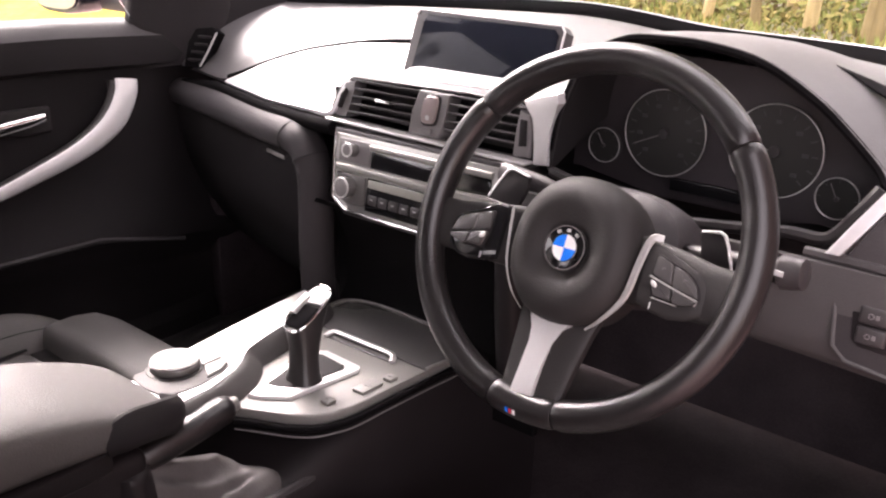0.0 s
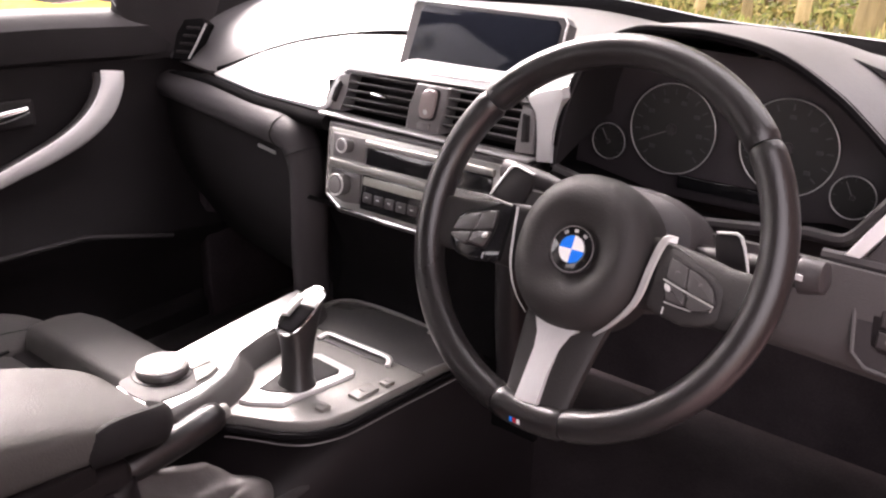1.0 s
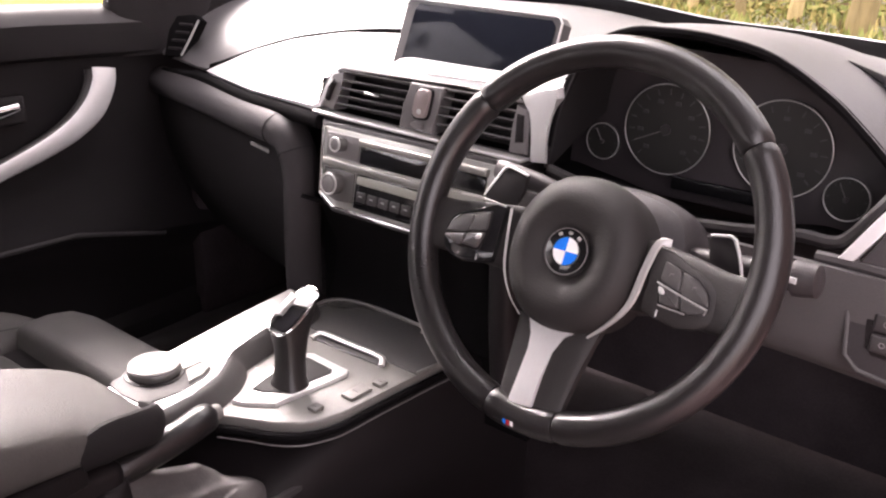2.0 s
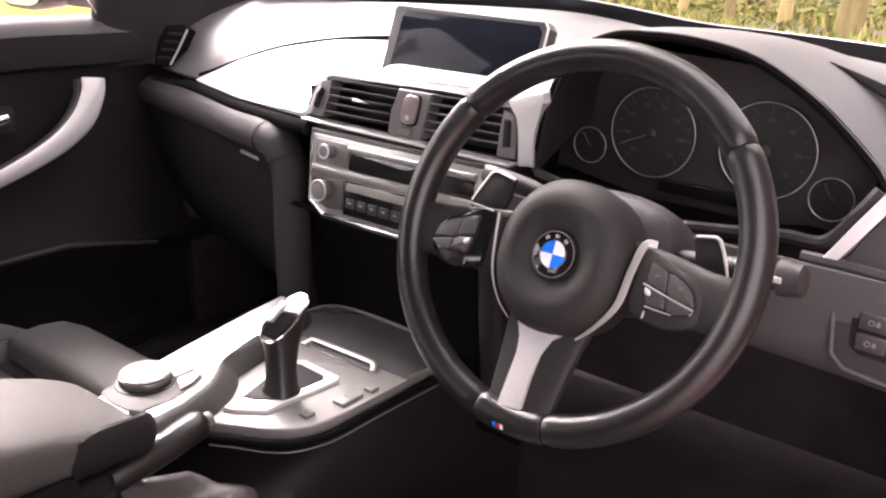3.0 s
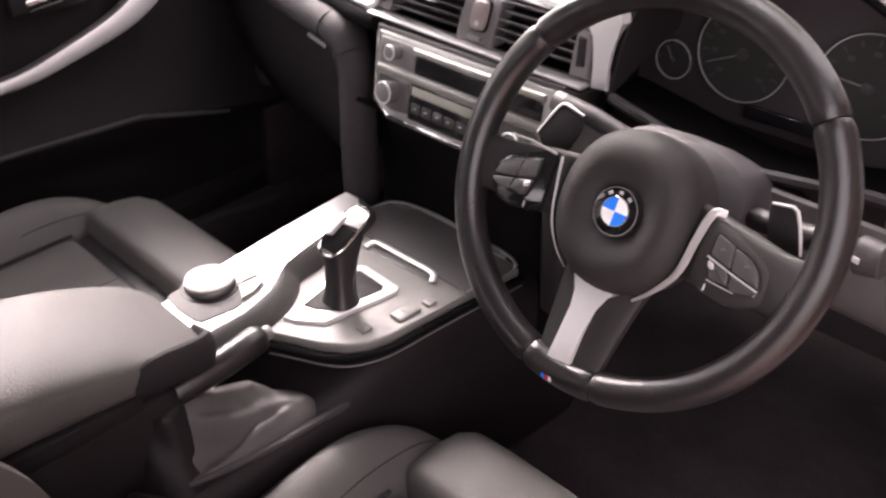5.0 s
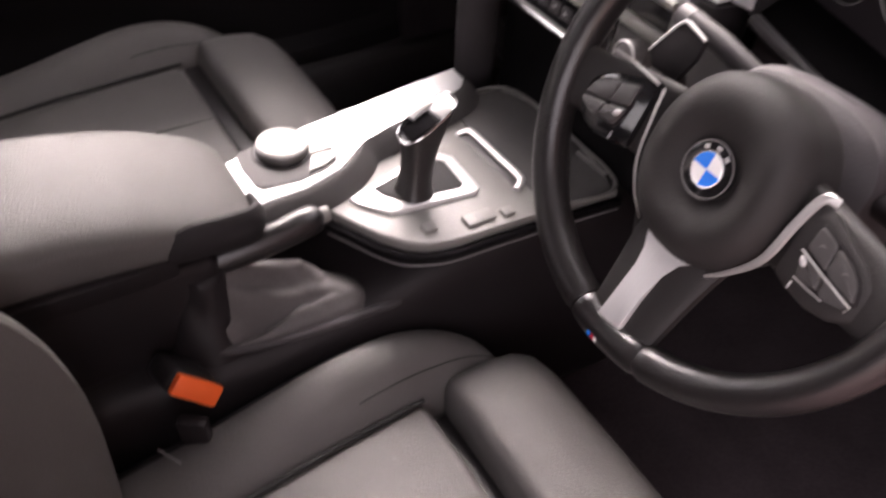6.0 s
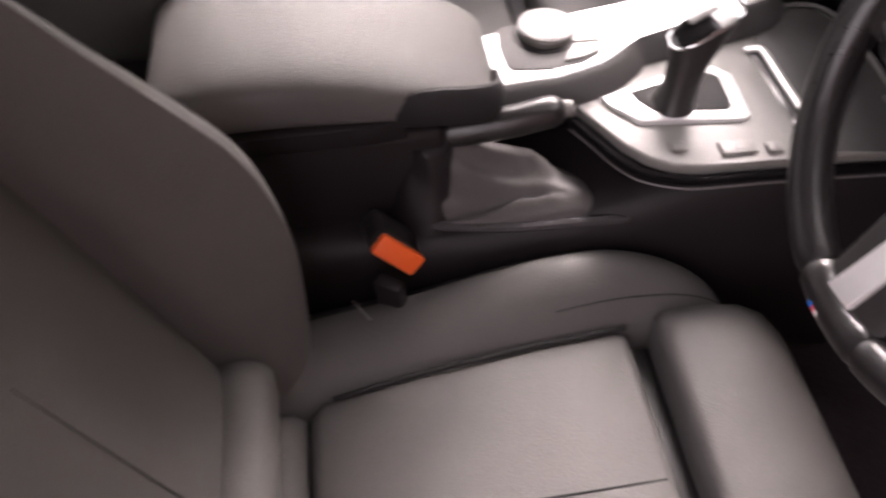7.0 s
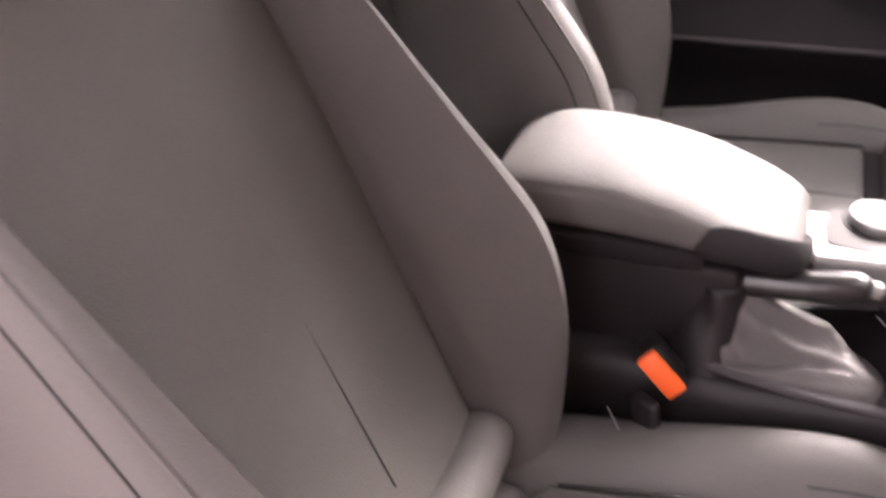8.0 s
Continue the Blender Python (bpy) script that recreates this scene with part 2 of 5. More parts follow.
def frame_of(o, x, y):
    """A matrix with its origin at o, x axis along x and y axis towards y."""
    x = Vector(x).normalized()
    z = x.cross(Vector(y)).normalized()
    y = z.cross(x)
    m = Matrix((x, y, z)).transposed().to_4x4()
    m.translation = o
    return m


# ---- the ground and the woods outside ----
def ground_material():
    m = material("grass_with_fallen_leaves", (0.20, 0.17, 0.05), 0.95, grain=1.0, size=40, vary=0.3, spec=0.1)
    n, l = m.node_tree.nodes, m.node_tree.links
    tc = n.new("ShaderNodeTexCoord")
    no = n.new("ShaderNodeTexNoise")
    no.inputs["Scale"].default_value, no.inputs["Detail"].default_value = 0.35, 6.0
    l.new(tc.outputs["Object"], no.inputs["Vector"])
    r = n.new("ShaderNodeValToRGB")
    r.color_ramp.elements[0].position, r.color_ramp.elements[1].position = 0.35, 0.65
    r.color_ramp.elements[0].color = (0.15, 0.145, 0.085, 1)
    r.color_ramp.elements[1].color = (0.29, 0.25, 0.17, 1)
    l.new(no.outputs["Fac"], r.inputs[0])
    l.new(r.outputs[0], n["Principled BSDF"].inputs["Base Color"])
    return m


GRASS = ground_material()
YELLOW = material("yellow_leaf_litter", (0.70, 0.50, 0.06), 0.9, grain=0.8, size=60, vary=0.35, spec=0.1)
BARK = material("pale_bark", (0.62, 0.47, 0.23), 0.9, grain=0.8, size=60, vary=0.3, spec=0.1, stretch=(1, 1, 0.2))
bn, bl = BARK.node_tree.nodes, BARK.node_tree.links
oi, mr, mx = bn.new("ShaderNodeObjectInfo"), bn.new("ShaderNodeMapRange"), bn.new("ShaderNodeMix")
mr.inputs["To Min"].default_value, mr.inputs["To Max"].default_value = 0.16, 1.0
bl.new(oi.outputs["Random"], mr.inputs["Value"])
mx.data_type, mx.blend_type = "RGBA", "MULTIPLY"
mx.inputs[0].default_value = 1.0
bl.new(bn["Principled BSDF"].inputs["Base Color"].links[0].from_socket, mx.inputs[6])
bl.new(mr.outputs[0], mx.inputs[7])
bl.new(mx.outputs[2], bn["Principled BSDF"].inputs["Base Color"])
LEAF = material("autumn_leaves", (0.31, 0.275, 0.16), 0.8, vary=0.3, spec=0.1)
ln, ll = LEAF.node_tree.nodes, LEAF.node_tree.links
gi, gr, gm = ln.new("ShaderNodeNewGeometry"), ln.new("ShaderNodeValToRGB"), ln.new("ShaderNodeMix")
gr.color_ramp.elements[0].color, gr.color_ramp.elements[1].color = (0.42, 0.30, 0.26, 1), (1.55, 1.35, 0.90, 1)
mid_e = gr.color_ramp.elements.new(0.5)
mid_e.color = (0.70, 0.95, 0.45, 1)
ll.new(gi.outputs["Random Per Island"], gr.inputs[0])
gm.data_type, gm.blend_type = "RGBA", "MULTIPLY"
gm.inputs[0].default_value = 1.0
ll.new(ln["Principled BSDF"].inputs["Base Color"].links[0].from_socket, gm.inputs[6])
ll.new(gr.outputs[0], gm.inputs[7])
ll.new(gm.outputs[2], ln["Principled BSDF"].inputs["Base Color"])
# unseen ground by the car, pale and reddened so its bounce warms shadows
BOUNCE_GROUND = material("bounce_ground_red", (0.40, 0.27, 0.262), 0.9, grain=0.8, size=150, vary=0.25, spec=0.2)

rows = []
for y in np.linspace(-1, 1, 41):
    row = []
    for x in np.linspace(-1, 1, 41):
        px, py = 400 * x * abs(x) ** 1.5, 400 * y * abs(y) ** 1.5
        d = math.hypot(px, py)
        h = 0.0 if d < 6 else 0.05 * noise.noise((px * 0.15, py * 0.15, 0)) * min(1, (d - 6) / 4)
        row.append((px, py, h))
    rows.append(row)
structure("ground", sheet(rows, 0), GRASS, "grassy ground strewn with yellow autumn leaves", "ground")
rows = [[(x, y, 0.012) for x in np.linspace(-3.2, 4.0, 8)] for y in np.linspace(-9, 7, 12)]
structure("road", sheet(rows, 0.006), BOUNCE_GROUND, "unseen ground under the car, reddened to warm its bounced light", "road")

# unseen dark wall, added ahead on the driver's side to block light
BLOCK_DARK = material("light_block_dark", (0.078, 0.047, 0.043), 0.85, grain=0.6, size=120, vary=0.3, spec=0.2, stretch=(1, 1, 0.1))
structure("wall_side", box(0.08, 6.5, 2.8, pose(1.75, 2.75, 1.40), 0.004), BLOCK_DARK, "plain dark wall, unseen, added to block light on the driver's side", "wall")
# leaf drift beside the car
rows = []
for y in np.linspace(0.5, 4.6, 26):
    rows.append([(x, y, 0.03 + 1.75 * (1 - min(1, max(0, (x + 11) / 6.5)) ** 0.8) * min(1, (y + 1.5) / 5) + 0.12 * noise.noise((x * 1.3, y * 1.3, 3)) * min(1, (-4 - x) / 1.5)) for x in np.linspace(-11, -4, 30)])
structure("leaf_litter", sheet(rows, 0.03), YELLOW, "bank covered with bright yellow fallen leaves", "leaves")


def tree(x, y, h, r, seed):
    rnd = random.Random(seed)
    t = thing("tree", (x, y, 0), "pale-barked tree with thin autumn foliage", "tree", "trees beyond the windscreen")
    lean = Vector((rnd.uniform(-0.10, 0.10), rnd.uniform(-0.10, 0.10), 1))
    pts = [Vector((x, y, -0.1)) + lean * h * k + Vector((rnd.uniform(-1, 1), rnd.uniform(-1, 1), 0)) * 0.03 * h * k for k in np.linspace(0, 0.9, 7)]
    bm = sweep(pts, [r * (1.12 if k == 0 else 1 - 0.75 * k / 6) for k in range(7)], 9)
    tips = []
    for k in range(9):
        b = pts[rnd.randint(3, 6)]
        a = rnd.uniform(0, 6.28)
        e = b + Vector((math.cos(a), math.sin(a), rnd.uniform(0.4, 1.0))) * h * rnd.uniform(0.12, 0.24)
        mid = (b + e) / 2 + Vector((0, 0, -0.1))
        sweep([b, mid, e], [r * 0.35, r * 0.22, r * 0.08], 6, bm=bm)
        tips += [e, mid, e + Vector((0, 0, 0.3))]
    part("trunk", bm, BARK, t)
    lv = bmesh.new()
    for e in tips:
        for _ in range(70):
            c = e + Vector((rnd.gauss(0, 0.5), rnd.gauss(0, 0.5), rnd.gauss(0, 0.4)))
            u = Vector((rnd.gauss(0, 1), rnd.gauss(0, 1), rnd.gauss(0, 1))).normalized()
            w = u.orthogonal().normalized()
            s = rnd.uniform(0.08, 0.16)
            lv.faces.new([lv.verts.new(c + s * u), lv.verts.new(c + 0.5 * s * w), lv.verts.new(c - s * u), lv.verts.new(c - 0.5 * s * w)])
    part("crown", lv, LEAF, t, smooth=False)


rnd = random.Random(5)
more = [(-30 + 2.1 * k + rnd.uniform(-1, 1), 17 + rnd.uniform(0, 14)) for k in range(20)] + [(-24 + rnd.uniform(-2, 2), -12 + 3.2 * k) for k in range(8)]
spots = [(-2.1, 10.6), (-3.9, 11.6), (-4.9, 12.2), (0.1, 9.6), (-0.95, 12.5), (-2.2, 13.0), (-3.3, 12.0), (-4.4, 14.5), (0.3, 12.5), (-6.2, 13.0), (-1.4, 16), (-7.6, 16), (1.5, 15.5), (-5.4, 18), (-9.5, 15), (-2.9, 19), (0.4, 19.5), (-11.5, 18), (2.6, 20), (-7.2, 21), (-4.2, 23), (-0.9, 24), (-13, 13.5), (-15, 10), (-17, 16), (-9.8, 23)]
for i, (x, y) in enumerate(spots + more):
    tree(x, y, rnd.uniform(12, 15) if y > 9 else rnd.uniform(7, 9), rnd.uniform(0.075, 0.13) * (1.35 if i == 0 else 0.75), i)
# undergrowth below the far trees, too small to count
bm = bmesh.new()
rnd = random.Random(9)
for _ in range(26000):
    x, y = rnd.uniform(-28, 9), 12.5 + 22 * rnd.random() ** 1.3
    z = abs(rnd.gauss(0, 0.05 + 0.05 * (y - 12)))
    u = Vector((rnd.gauss(0, 1), rnd.gauss(0, 1), rnd.gauss(0, 0.6))).normalized()
    w = u.orthogonal().normalized()
    s = rnd.uniform(0.04, 0.09) * (1 + (y - 10) / 14)
    c = Vector((x, y, z))
    bm.faces.new([bm.verts.new(c + s * u), bm.verts.new(c + 0.5 * s * w), bm.verts.new(c - s * u), bm.verts.new(c - 0.5 * s * w)])
for _ in range(9000):
    x, y = rnd.uniform(-14, 4), 7.5 + 6.5 * rnd.random() ** 0.7
    c = Vector((x, y, 0.0))
    w = Vector((rnd.gauss(0, 1), rnd.gauss(0, 1), 0)).normalized() * rnd.uniform(0.015, 0.05)
    k = noise.noise(Vector((x * 0.8, y * 0.8, 2))) + 0.9
    bm.faces.new([bm.verts.new(c - w), bm.verts.new(c + w), bm.verts.new(c + Vector((rnd.gauss(0, 0.05), rnd.gauss(0, 0.05), max(0.03, 0.11 * k * rnd.uniform(0.4, 1.6)))))])
tagged(part("undergrowth", bm, LEAF, None, smooth=False), "tangled yellow-green undergrowth below the trees", "undergrowth", kind="stuff")

# ---- the shell of the car: floor, roof, firewall, pillars, glass ----
X0 = 0.03       # the car's middle
structure("floor", box(1.40, 2.75, 0.03, pose(X0, -0.5, 0.255), 0.004), CARPET, "black carpet on the car floor", "floor")
structure("wall_front", box(1.40, 0.03, 0.66, pose(X0, 0.80, 0.62), 0.004), CARPET, "black lined bulkhead ahead of the footwells", "wall")
structure("wall_rear", box(1.40, 0.05, 0.72, pose(X0, -1.86, 0.63), 0.004), ROOF_CLOTH, "grey lined wall behind the rear bench", "wall")
rows = []
for y in np.linspace(-1.85, 0.05, 12):
    k = 0.02 * (1 - ((y + 0.8) / 1.1) ** 2)
    rows.append([(X0 + x, y, 1.345 + k - 0.06 * (abs(x) / 0.56) ** 3) for x in np.linspace(-0.56, 0.56, 15)])
structure("ceiling", sheet(rows, 0.035), ROOF_CLOTH, "grey cloth headliner under the roof", "ceiling")
structure("roof", sheet([[(x * 1.03, y, z + 0.040) for x, y, z in r] for r in rows], 0.003), PAINT, "dark painted roof skin", "roof")
for s, nm in ((-1, "a_pillar_passenger"), (1, "a_pillar_driver")):
    sec = ((0.90, 0.715, 0.275, 0.090), (0.98, 0.712, 0.288, 0.110), (1.04, 0.698, 0.278, 0.100), (1.10, 0.668, 0.218, 0.080), (1.20, 0.620, 0.105, 0.062), (1.315, 0.565, -0.03, 0.050))
    sec = spline(sec, 14)
    structure(nm, loft([squircle((X0 + s * x, y, z), (0.024, 0, 0), (0, hy, 0), 28, 0.6) for z, x, y, hy in sec]), BLACK, "broad black trimmed windscreen pillar", "pillar")
    p = spline([(X0 + s * 0.71, -0.87, 0.28), (X0 + s * 0.70, -0.88, 0.95), (X0 + s * 0.58, -0.93, 1.315)], 10)
    structure(nm.replace("a_", "b_"), sweep(p, 0.045, 14, (1.0, 1.9), up=(0, 1, 0)), DOOR_SKIN, "black trimmed pillar behind the door", "pillar")
structure("side_rail_passenger", sweep([(X0 - 0.565, -1.8, 1.29), (X0 - 0.58, -0.9, 1.315), (X0 - 0.565, -0.03, 1.31)], 0.03, 10), ROOF_CLOTH, "grey roof rail over the door", "rail")
structure("side_rail_driver", sweep([(X0 + 0.565, -1.8, 1.29), (X0 + 0.58, -0.9, 1.315), (X0 + 0.565, -0.03, 1.31)], 0.03, 10), ROOF_CLOTH, "grey roof rail over the open door", "rail")
structure("sill_passenger", box(0.09, 2.6, 0.14, pose(X0 - 0.70, -0.45, 0.30), 0.02, 3), HARD, "black plastic door sill", "sill")
structure("sill_driver", box(0.10, 1.6, 0.12, pose(X0 + 0.70, -0.25, 0.32), 0.03, 3), HARD, "black plastic door sill", "sill")


def base_y(x):
    """The windscreen's foot, curved across the car."""
    return 0.80 - 0.42 * ((x - X0) / 0.68) ** 2 * 0.62


def foot_z(x):
    """Height of the dash pad at the windscreen's foot, higher towards the passenger side."""
    k = min(1, max(0, (0.20 - x) / 0.35))
    return 0.974 + 0.028 * k * k * (3 - 2 * k)


def pane(name, rows, label):
    ob = structure(name, sheet(rows, 0.004), GLASS, label, "window")
    ob.visible_shadow = False
    return ob


rows = []
for k in np.linspace(0, 1, 9):
    hw = 0.66 * (1 - k) + 0.54 * k
    row = []
    for u in np.linspace(-1, 1, 15):
        x = X0 + u * hw
        row.append((x, (base_y(X0 + u * 0.66) + 0.02) * (1 - k) + (0.06 - 0.10 * u * u) * k, 0.995 + 0.33 * k + 0.03 * math.sin(math.pi * k)))
    rows.append(row)
pane("window_1", rows, "clear curved windscreen glass")
rows = [[(X0 - 0.70 + 0.10 * k * k + 0.02 * k, y, 0.975 + 0.325 * k) for y in np.linspace(-0.86, 0.19 - 0.22 * k, 10)] for k in np.linspace(0, 1, 6)]
pane("window_2", rows, "clear glass of the passenger door window")
rows = [[(x, base_y(x) + (0.84 - base_y(x)) * v + 0.016 * (1 - v), 0.990 - 0.012 * v) for x in np.linspace(-0.68, 0.74, 24)] for v in (0, 0.5, 1)]
structure("cowl", sheet(rows, 0.01), HARD, "black cowl panel at the windscreen foot", "cowl")
structure("kick_panel_passenger", box(0.03, 0.50, 0.60, pose(X0 - 0.70, 0.57, 0.56), 0.004), CARPET, "black lined footwell side", "wall")
structure("kick_panel_driver", box(0.03, 0.50, 0.72, pose(X0 + 0.70, 0.57, 0.62), 0.004), CARPET, "black lined footwell side", "wall")
rows = [[(X0 + u * (0.62 - 0.08 * k), -1.87 + 0.10 * k - 0.03 * (1 - u * u), 0.985 + 0.325 * k) for u in np.linspace(-1, 1, 9)] for k in np.linspace(0, 1, 4)]
pane("window_3", rows, "clear rear window glass")
for s, nm in ((-1, "window_4"), (1, "window_5")):
    rows = [[(X0 + s * (0.70 - 0.10 * k * k - 0.02 * k), y, 0.965 + 0.335 * k) for y in np.linspace(-1.86, -0.92, 8)] for k in np.linspace(0, 1, 5)]
    structure(nm, sheet(rows, 0.004), LIGHT_CUT, "unseen rear side window, tinted dark to cut light from behind", "window")
# black scuttle and wiper below the windscreen
structure("corner_trim_passenger", prism([(0.34, 0.94), (0.34, 1.030), (0.42, 1.022), (0.50, 1.016), (0.58, 1.012), (0.58, 0.94)], -0.012, 0.012, frame_of((-0.676, 0, 0), (0, 1, 0), (0, 0, 1)), 0.004), DOOR_SKIN, "black trim at the windscreen corner", "trim")
xs = np.linspace(-0.68, 0.72, 42)
structure("scuttle_trim", sheet([[(x, base_y(x) + 0.004 + 0.010 * k, foot_z(x) + z + (k * 0.035 * min(1, max(0, (-0.40 - x) / 0.2)))) for x in xs] for k, z in ((0, -0.014), (0, 0.001), (0.3, 0.012), (1, 0.023))], 0.006), FRIT, "black band along the windscreen foot", "trim")
structure("glass_edge", sweep([(x, base_y(x) + 0.016, foot_z(x) + 0.024) for x in xs if x > -0.42], 0.0016, 6), SATIN, "thin bright edge of the windscreen foot", "trim")
rows = [[(X0 + u * 0.80, 0.86 + 1.15 * v - 0.16 * u * u, 0.955 - 0.15 * v * v - 0.04 * v - 0.07 * u ** 4) for u in np.linspace(-1, 1, 15)] for v in np.linspace(0, 1, 10)]
bonnet = structure("bonnet", sheet(rows, 0.01), PAINT, "dark painted bonnet ahead of the windscreen", "bonnet")


# ---- dashboard ----
dash = thing("dashboard", (X0, 0.3, 0.27), "black dashboard with a bright aluminium trim band, below the windscreen", "dashboard")


def lerp_curve(pts, x):
    p = np.array(pts)
    return np.array([np.interp(x, p[:, 0], p[:, k]) for k in (1, 2)])


SEAM_LINE = [(-0.70, 0.273, 0.906), (-0.66, 0.271, 0.902), (-0.58, 0.262, 0.896), (-0.492, 0.245, 0.893), (-0.413, 0.28, 0.932), (-0.348, 0.31, 0.955), (-0.239, 0.33, 0.975), (-0.15, 0.345, 0.984), (-0.05, 0.35, 0.986), (0.10, 0.35, 0.986), (0.26, 0.35, 0.99)]
LOWER = [(-0.492, 0.243, 0.889), (-0.30, 0.178, 0.893), (-0.125, 0.140, 0.899), (-0.110, 0.141, 0.906), (-0.100, 0.144, 0.93), (-0.088, 0.147, 0.95), (-0.07, 0.15, 0.959), (0.0, 0.151, 0.960), (0.12, 0.152, 0.962), (0.235, 0.152, 0.962)]
# upper pad from the windscreen foot back to the seam
xs = np.concatenate([np.linspace(-0.685, -0.50, 8), np.linspace(-0.49, 0.30, 34)])
rows = []
sm = np.array([[x, *lerp_curve(SEAM_LINE, x)] for x in xs])
for k in range(3):
    sm[1:-1, 1:] = (sm[:-2, 1:] + 2 * sm[1:-1, 1:] + sm[2:, 1:]) / 4
for v in np.linspace(0, 1, 16):
    row = []
    for x, y, z in sm:
        f = np.array([base_y(x), foot_z(x)])
        w = v ** 1.2
        yy = y + (f[0] - y) * w
        ex = 1.25 + 1.35 * min(1, max(0, (x + 0.50) / 0.25))
        zz = z + (f[1] - z) * (1 - (1 - v) ** ex) + 0.012 * math.sin(math.pi * v) * (1 if x > -0.6 else 0.6)
        row.append((x, yy, zz))
    rows.append(row)
part("upper_pad", sheet(rows, 0.008), PAD, dash, "grained black upper dash pad")
# aluminium band between the seam and the lower edge, over the vents
xs = np.concatenate([np.linspace(-0.488, -0.13, 18), np.linspace(-0.124, -0.06, 12), np.linspace(-0.05, 0.226, 14)])
rows = []
for v in np.linspace(0, 1, 9):
    row = []
    for x in xs:
        a, b = lerp_curve(SEAM_LINE, x), lerp_curve(LOWER, x)
        a = a + np.array([0, -0.004])
        s = min(1, max(0, (x + 0.27) / 0.14))
        s = s * s * (3 - 2 * s)
        bul = (0.012 * (1 - s) - 0.021 * s) * math.sin(math.pi * v) * min(1, (x + 0.49) / 0.25)
        q = a + (b - a) * v
        row.append((x, q[0] - 0.5 * max(0, bul), q[1] + bul))
    rows.append(row)
part("trim_band", sheet(rows, 0.006), ALU, dash, "bright brushed aluminium trim band")
# seam line, widened in black for the shadow below the pad's overhang
part("seam_gap", sweep([(x, y - 0.003, z + 0.0012) for x, y, z in sm[8:40]], 0.0046, 8, (1.0, 0.9)), FRIT, dash, "dark seam between pad and trim, thickened as the pad's shade")
# upright of the band between the vents and the instruments
strip = [(0.200, 0.964), (0.227, 0.972), (0.246, 0.977), (0.249, 0.966), (0.243, 0.955), (0.2395, 0.944), (0.238, 0.93), (0.2375, 0.912), (0.239, 0.893), (0.218, 0.891), (0.2185, 0.915), (0.2185, 0.935), (0.216, 0.947), (0.209, 0.956)]
M_FACE = frame_of((0, 0.152, 0), (1, 0, 0), (0, 0, 1))
part("trim_upright", prism(strip, -0.012, 0.005, M_FACE, 0.002), ALU, dash)
# black lip below the band, over the glovebox
p = [(-0.66, 0.272, 0.868), (-0.58, 0.258, 0.876), (-0.492, 0.238, 0.882), (-0.30, 0.174, 0.886), (-0.15, 0.138, 0.890), (-0.10, 0.131, 0.891)]
part("trim_lip", sweep([(x, y, z - 0.003) for x, y, z in spline(p, 26)], 0.011, 12, (1.0, 0.95)), FRIT, dash)
# rolled pad over the glovebox, turning down along the edge of the stack
c = spline([(-0.70, 0.285, 0.848), (-0.55, 0.245, 0.851), (-0.40, 0.202, 0.855), (-0.28, 0.166, 0.858), (-0.205, 0.146, 0.860), (-0.166, 0.137, 0.852), (-0.146, 0.134, 0.815), (-0.146, 0.135, 0.76), (-0.152, 0.139, 0.69), (-0.157, 0.146, 0.60)], 60)
rad = np.interp(np.linspace(0, 9, 60), [0, 3.0, 4.3, 5.3, 6.2, 9], [0.030, 0.030, 0.030, 0.028, 0.0275, 0.0275])
part("knee_roll", sweep(c, rad, 28, (0.84, 1.0), up=(0, 1, 0)), ROLL, dash, "soft black roll above the glovebox")
for i in (28, 36):
    tg = Vector(c[i + 1] - c[i - 1]).normalized()
    sd = tg.cross(Vector((0, 1, 0))).normalized()
    part("seam", sweep([Vector(c[i]) + float(rad[i]) * 1.003 * (0.82 * math.cos(a) * sd + 1.05 * math.sin(a) * sd.cross(tg)) for a in np.linspace(0, 2 * math.pi, 33)], 0.0011, 6, caps=False), SEAM, dash, "dark seam round the roll")
# glovebox door
rows = []
for v in np.linspace(0, 1, 10):
    rows.append([(x, 0.165 - 0.255 * (x + 0.19) + 0.10 * v * v - 0.004 * math.sin(math.pi * v), 0.838 - 0.27 * v) for x in np.linspace(-0.68, -0.170, 16)])
glove = part("glovebox_door", sheet(rows, 0.02), DOOR_SKIN, dash, "black glovebox door")
part("latch", box(0.060, 0.008, 0.006, pose(-0.268, 0.166, 0.817, 0, 0, -14), 0.002), SATIN, glove, "small silver latch")
part("latch_cup", loft([[pose(-0.268, 0.180 - d, 0.807, 0, 0, -14) @ q for q in squircle((0, 0, 0), (0.032 * k, 0, 0), (0, 0, 0.013 * k), 24, 0.6)] for d, k in ((0, 1), (0.010, 1), (0.012, 0.92), (0.006, 0.80), (0.004, 0.3))]), BLACK, glove)
# dash body behind the faces
part("carcass", box(1.30, 0.34, 0.24, pose(X0, 0.56, 0.83), 0.02), DARK, dash)

# side vent at the passenger end
M_SV = frame_of((-0.600, 0.262, 0.902), (0.043, 0.023, 0.0), (0.0, 0.02, 0.065))
vent = part("side_vent", prism([(-0.026, 0.000), (0.006, 0.000), (0.020, 0.030), (0.036, 0.066), (0.026, 0.074), (-0.006, 0.070), (-0.020, 0.045)], -0.03, 0.003, M_SV, 0.003), FRIT, dash, "narrow black side vent")
for k in range(4):
    part("slat", box(0.026, 0.004, 0.008, M_SV @ pose(-0.005 + 0.006 * k, 0.014 + 0.014 * k, 0.003, 20), 0.0015), BLACK, vent)
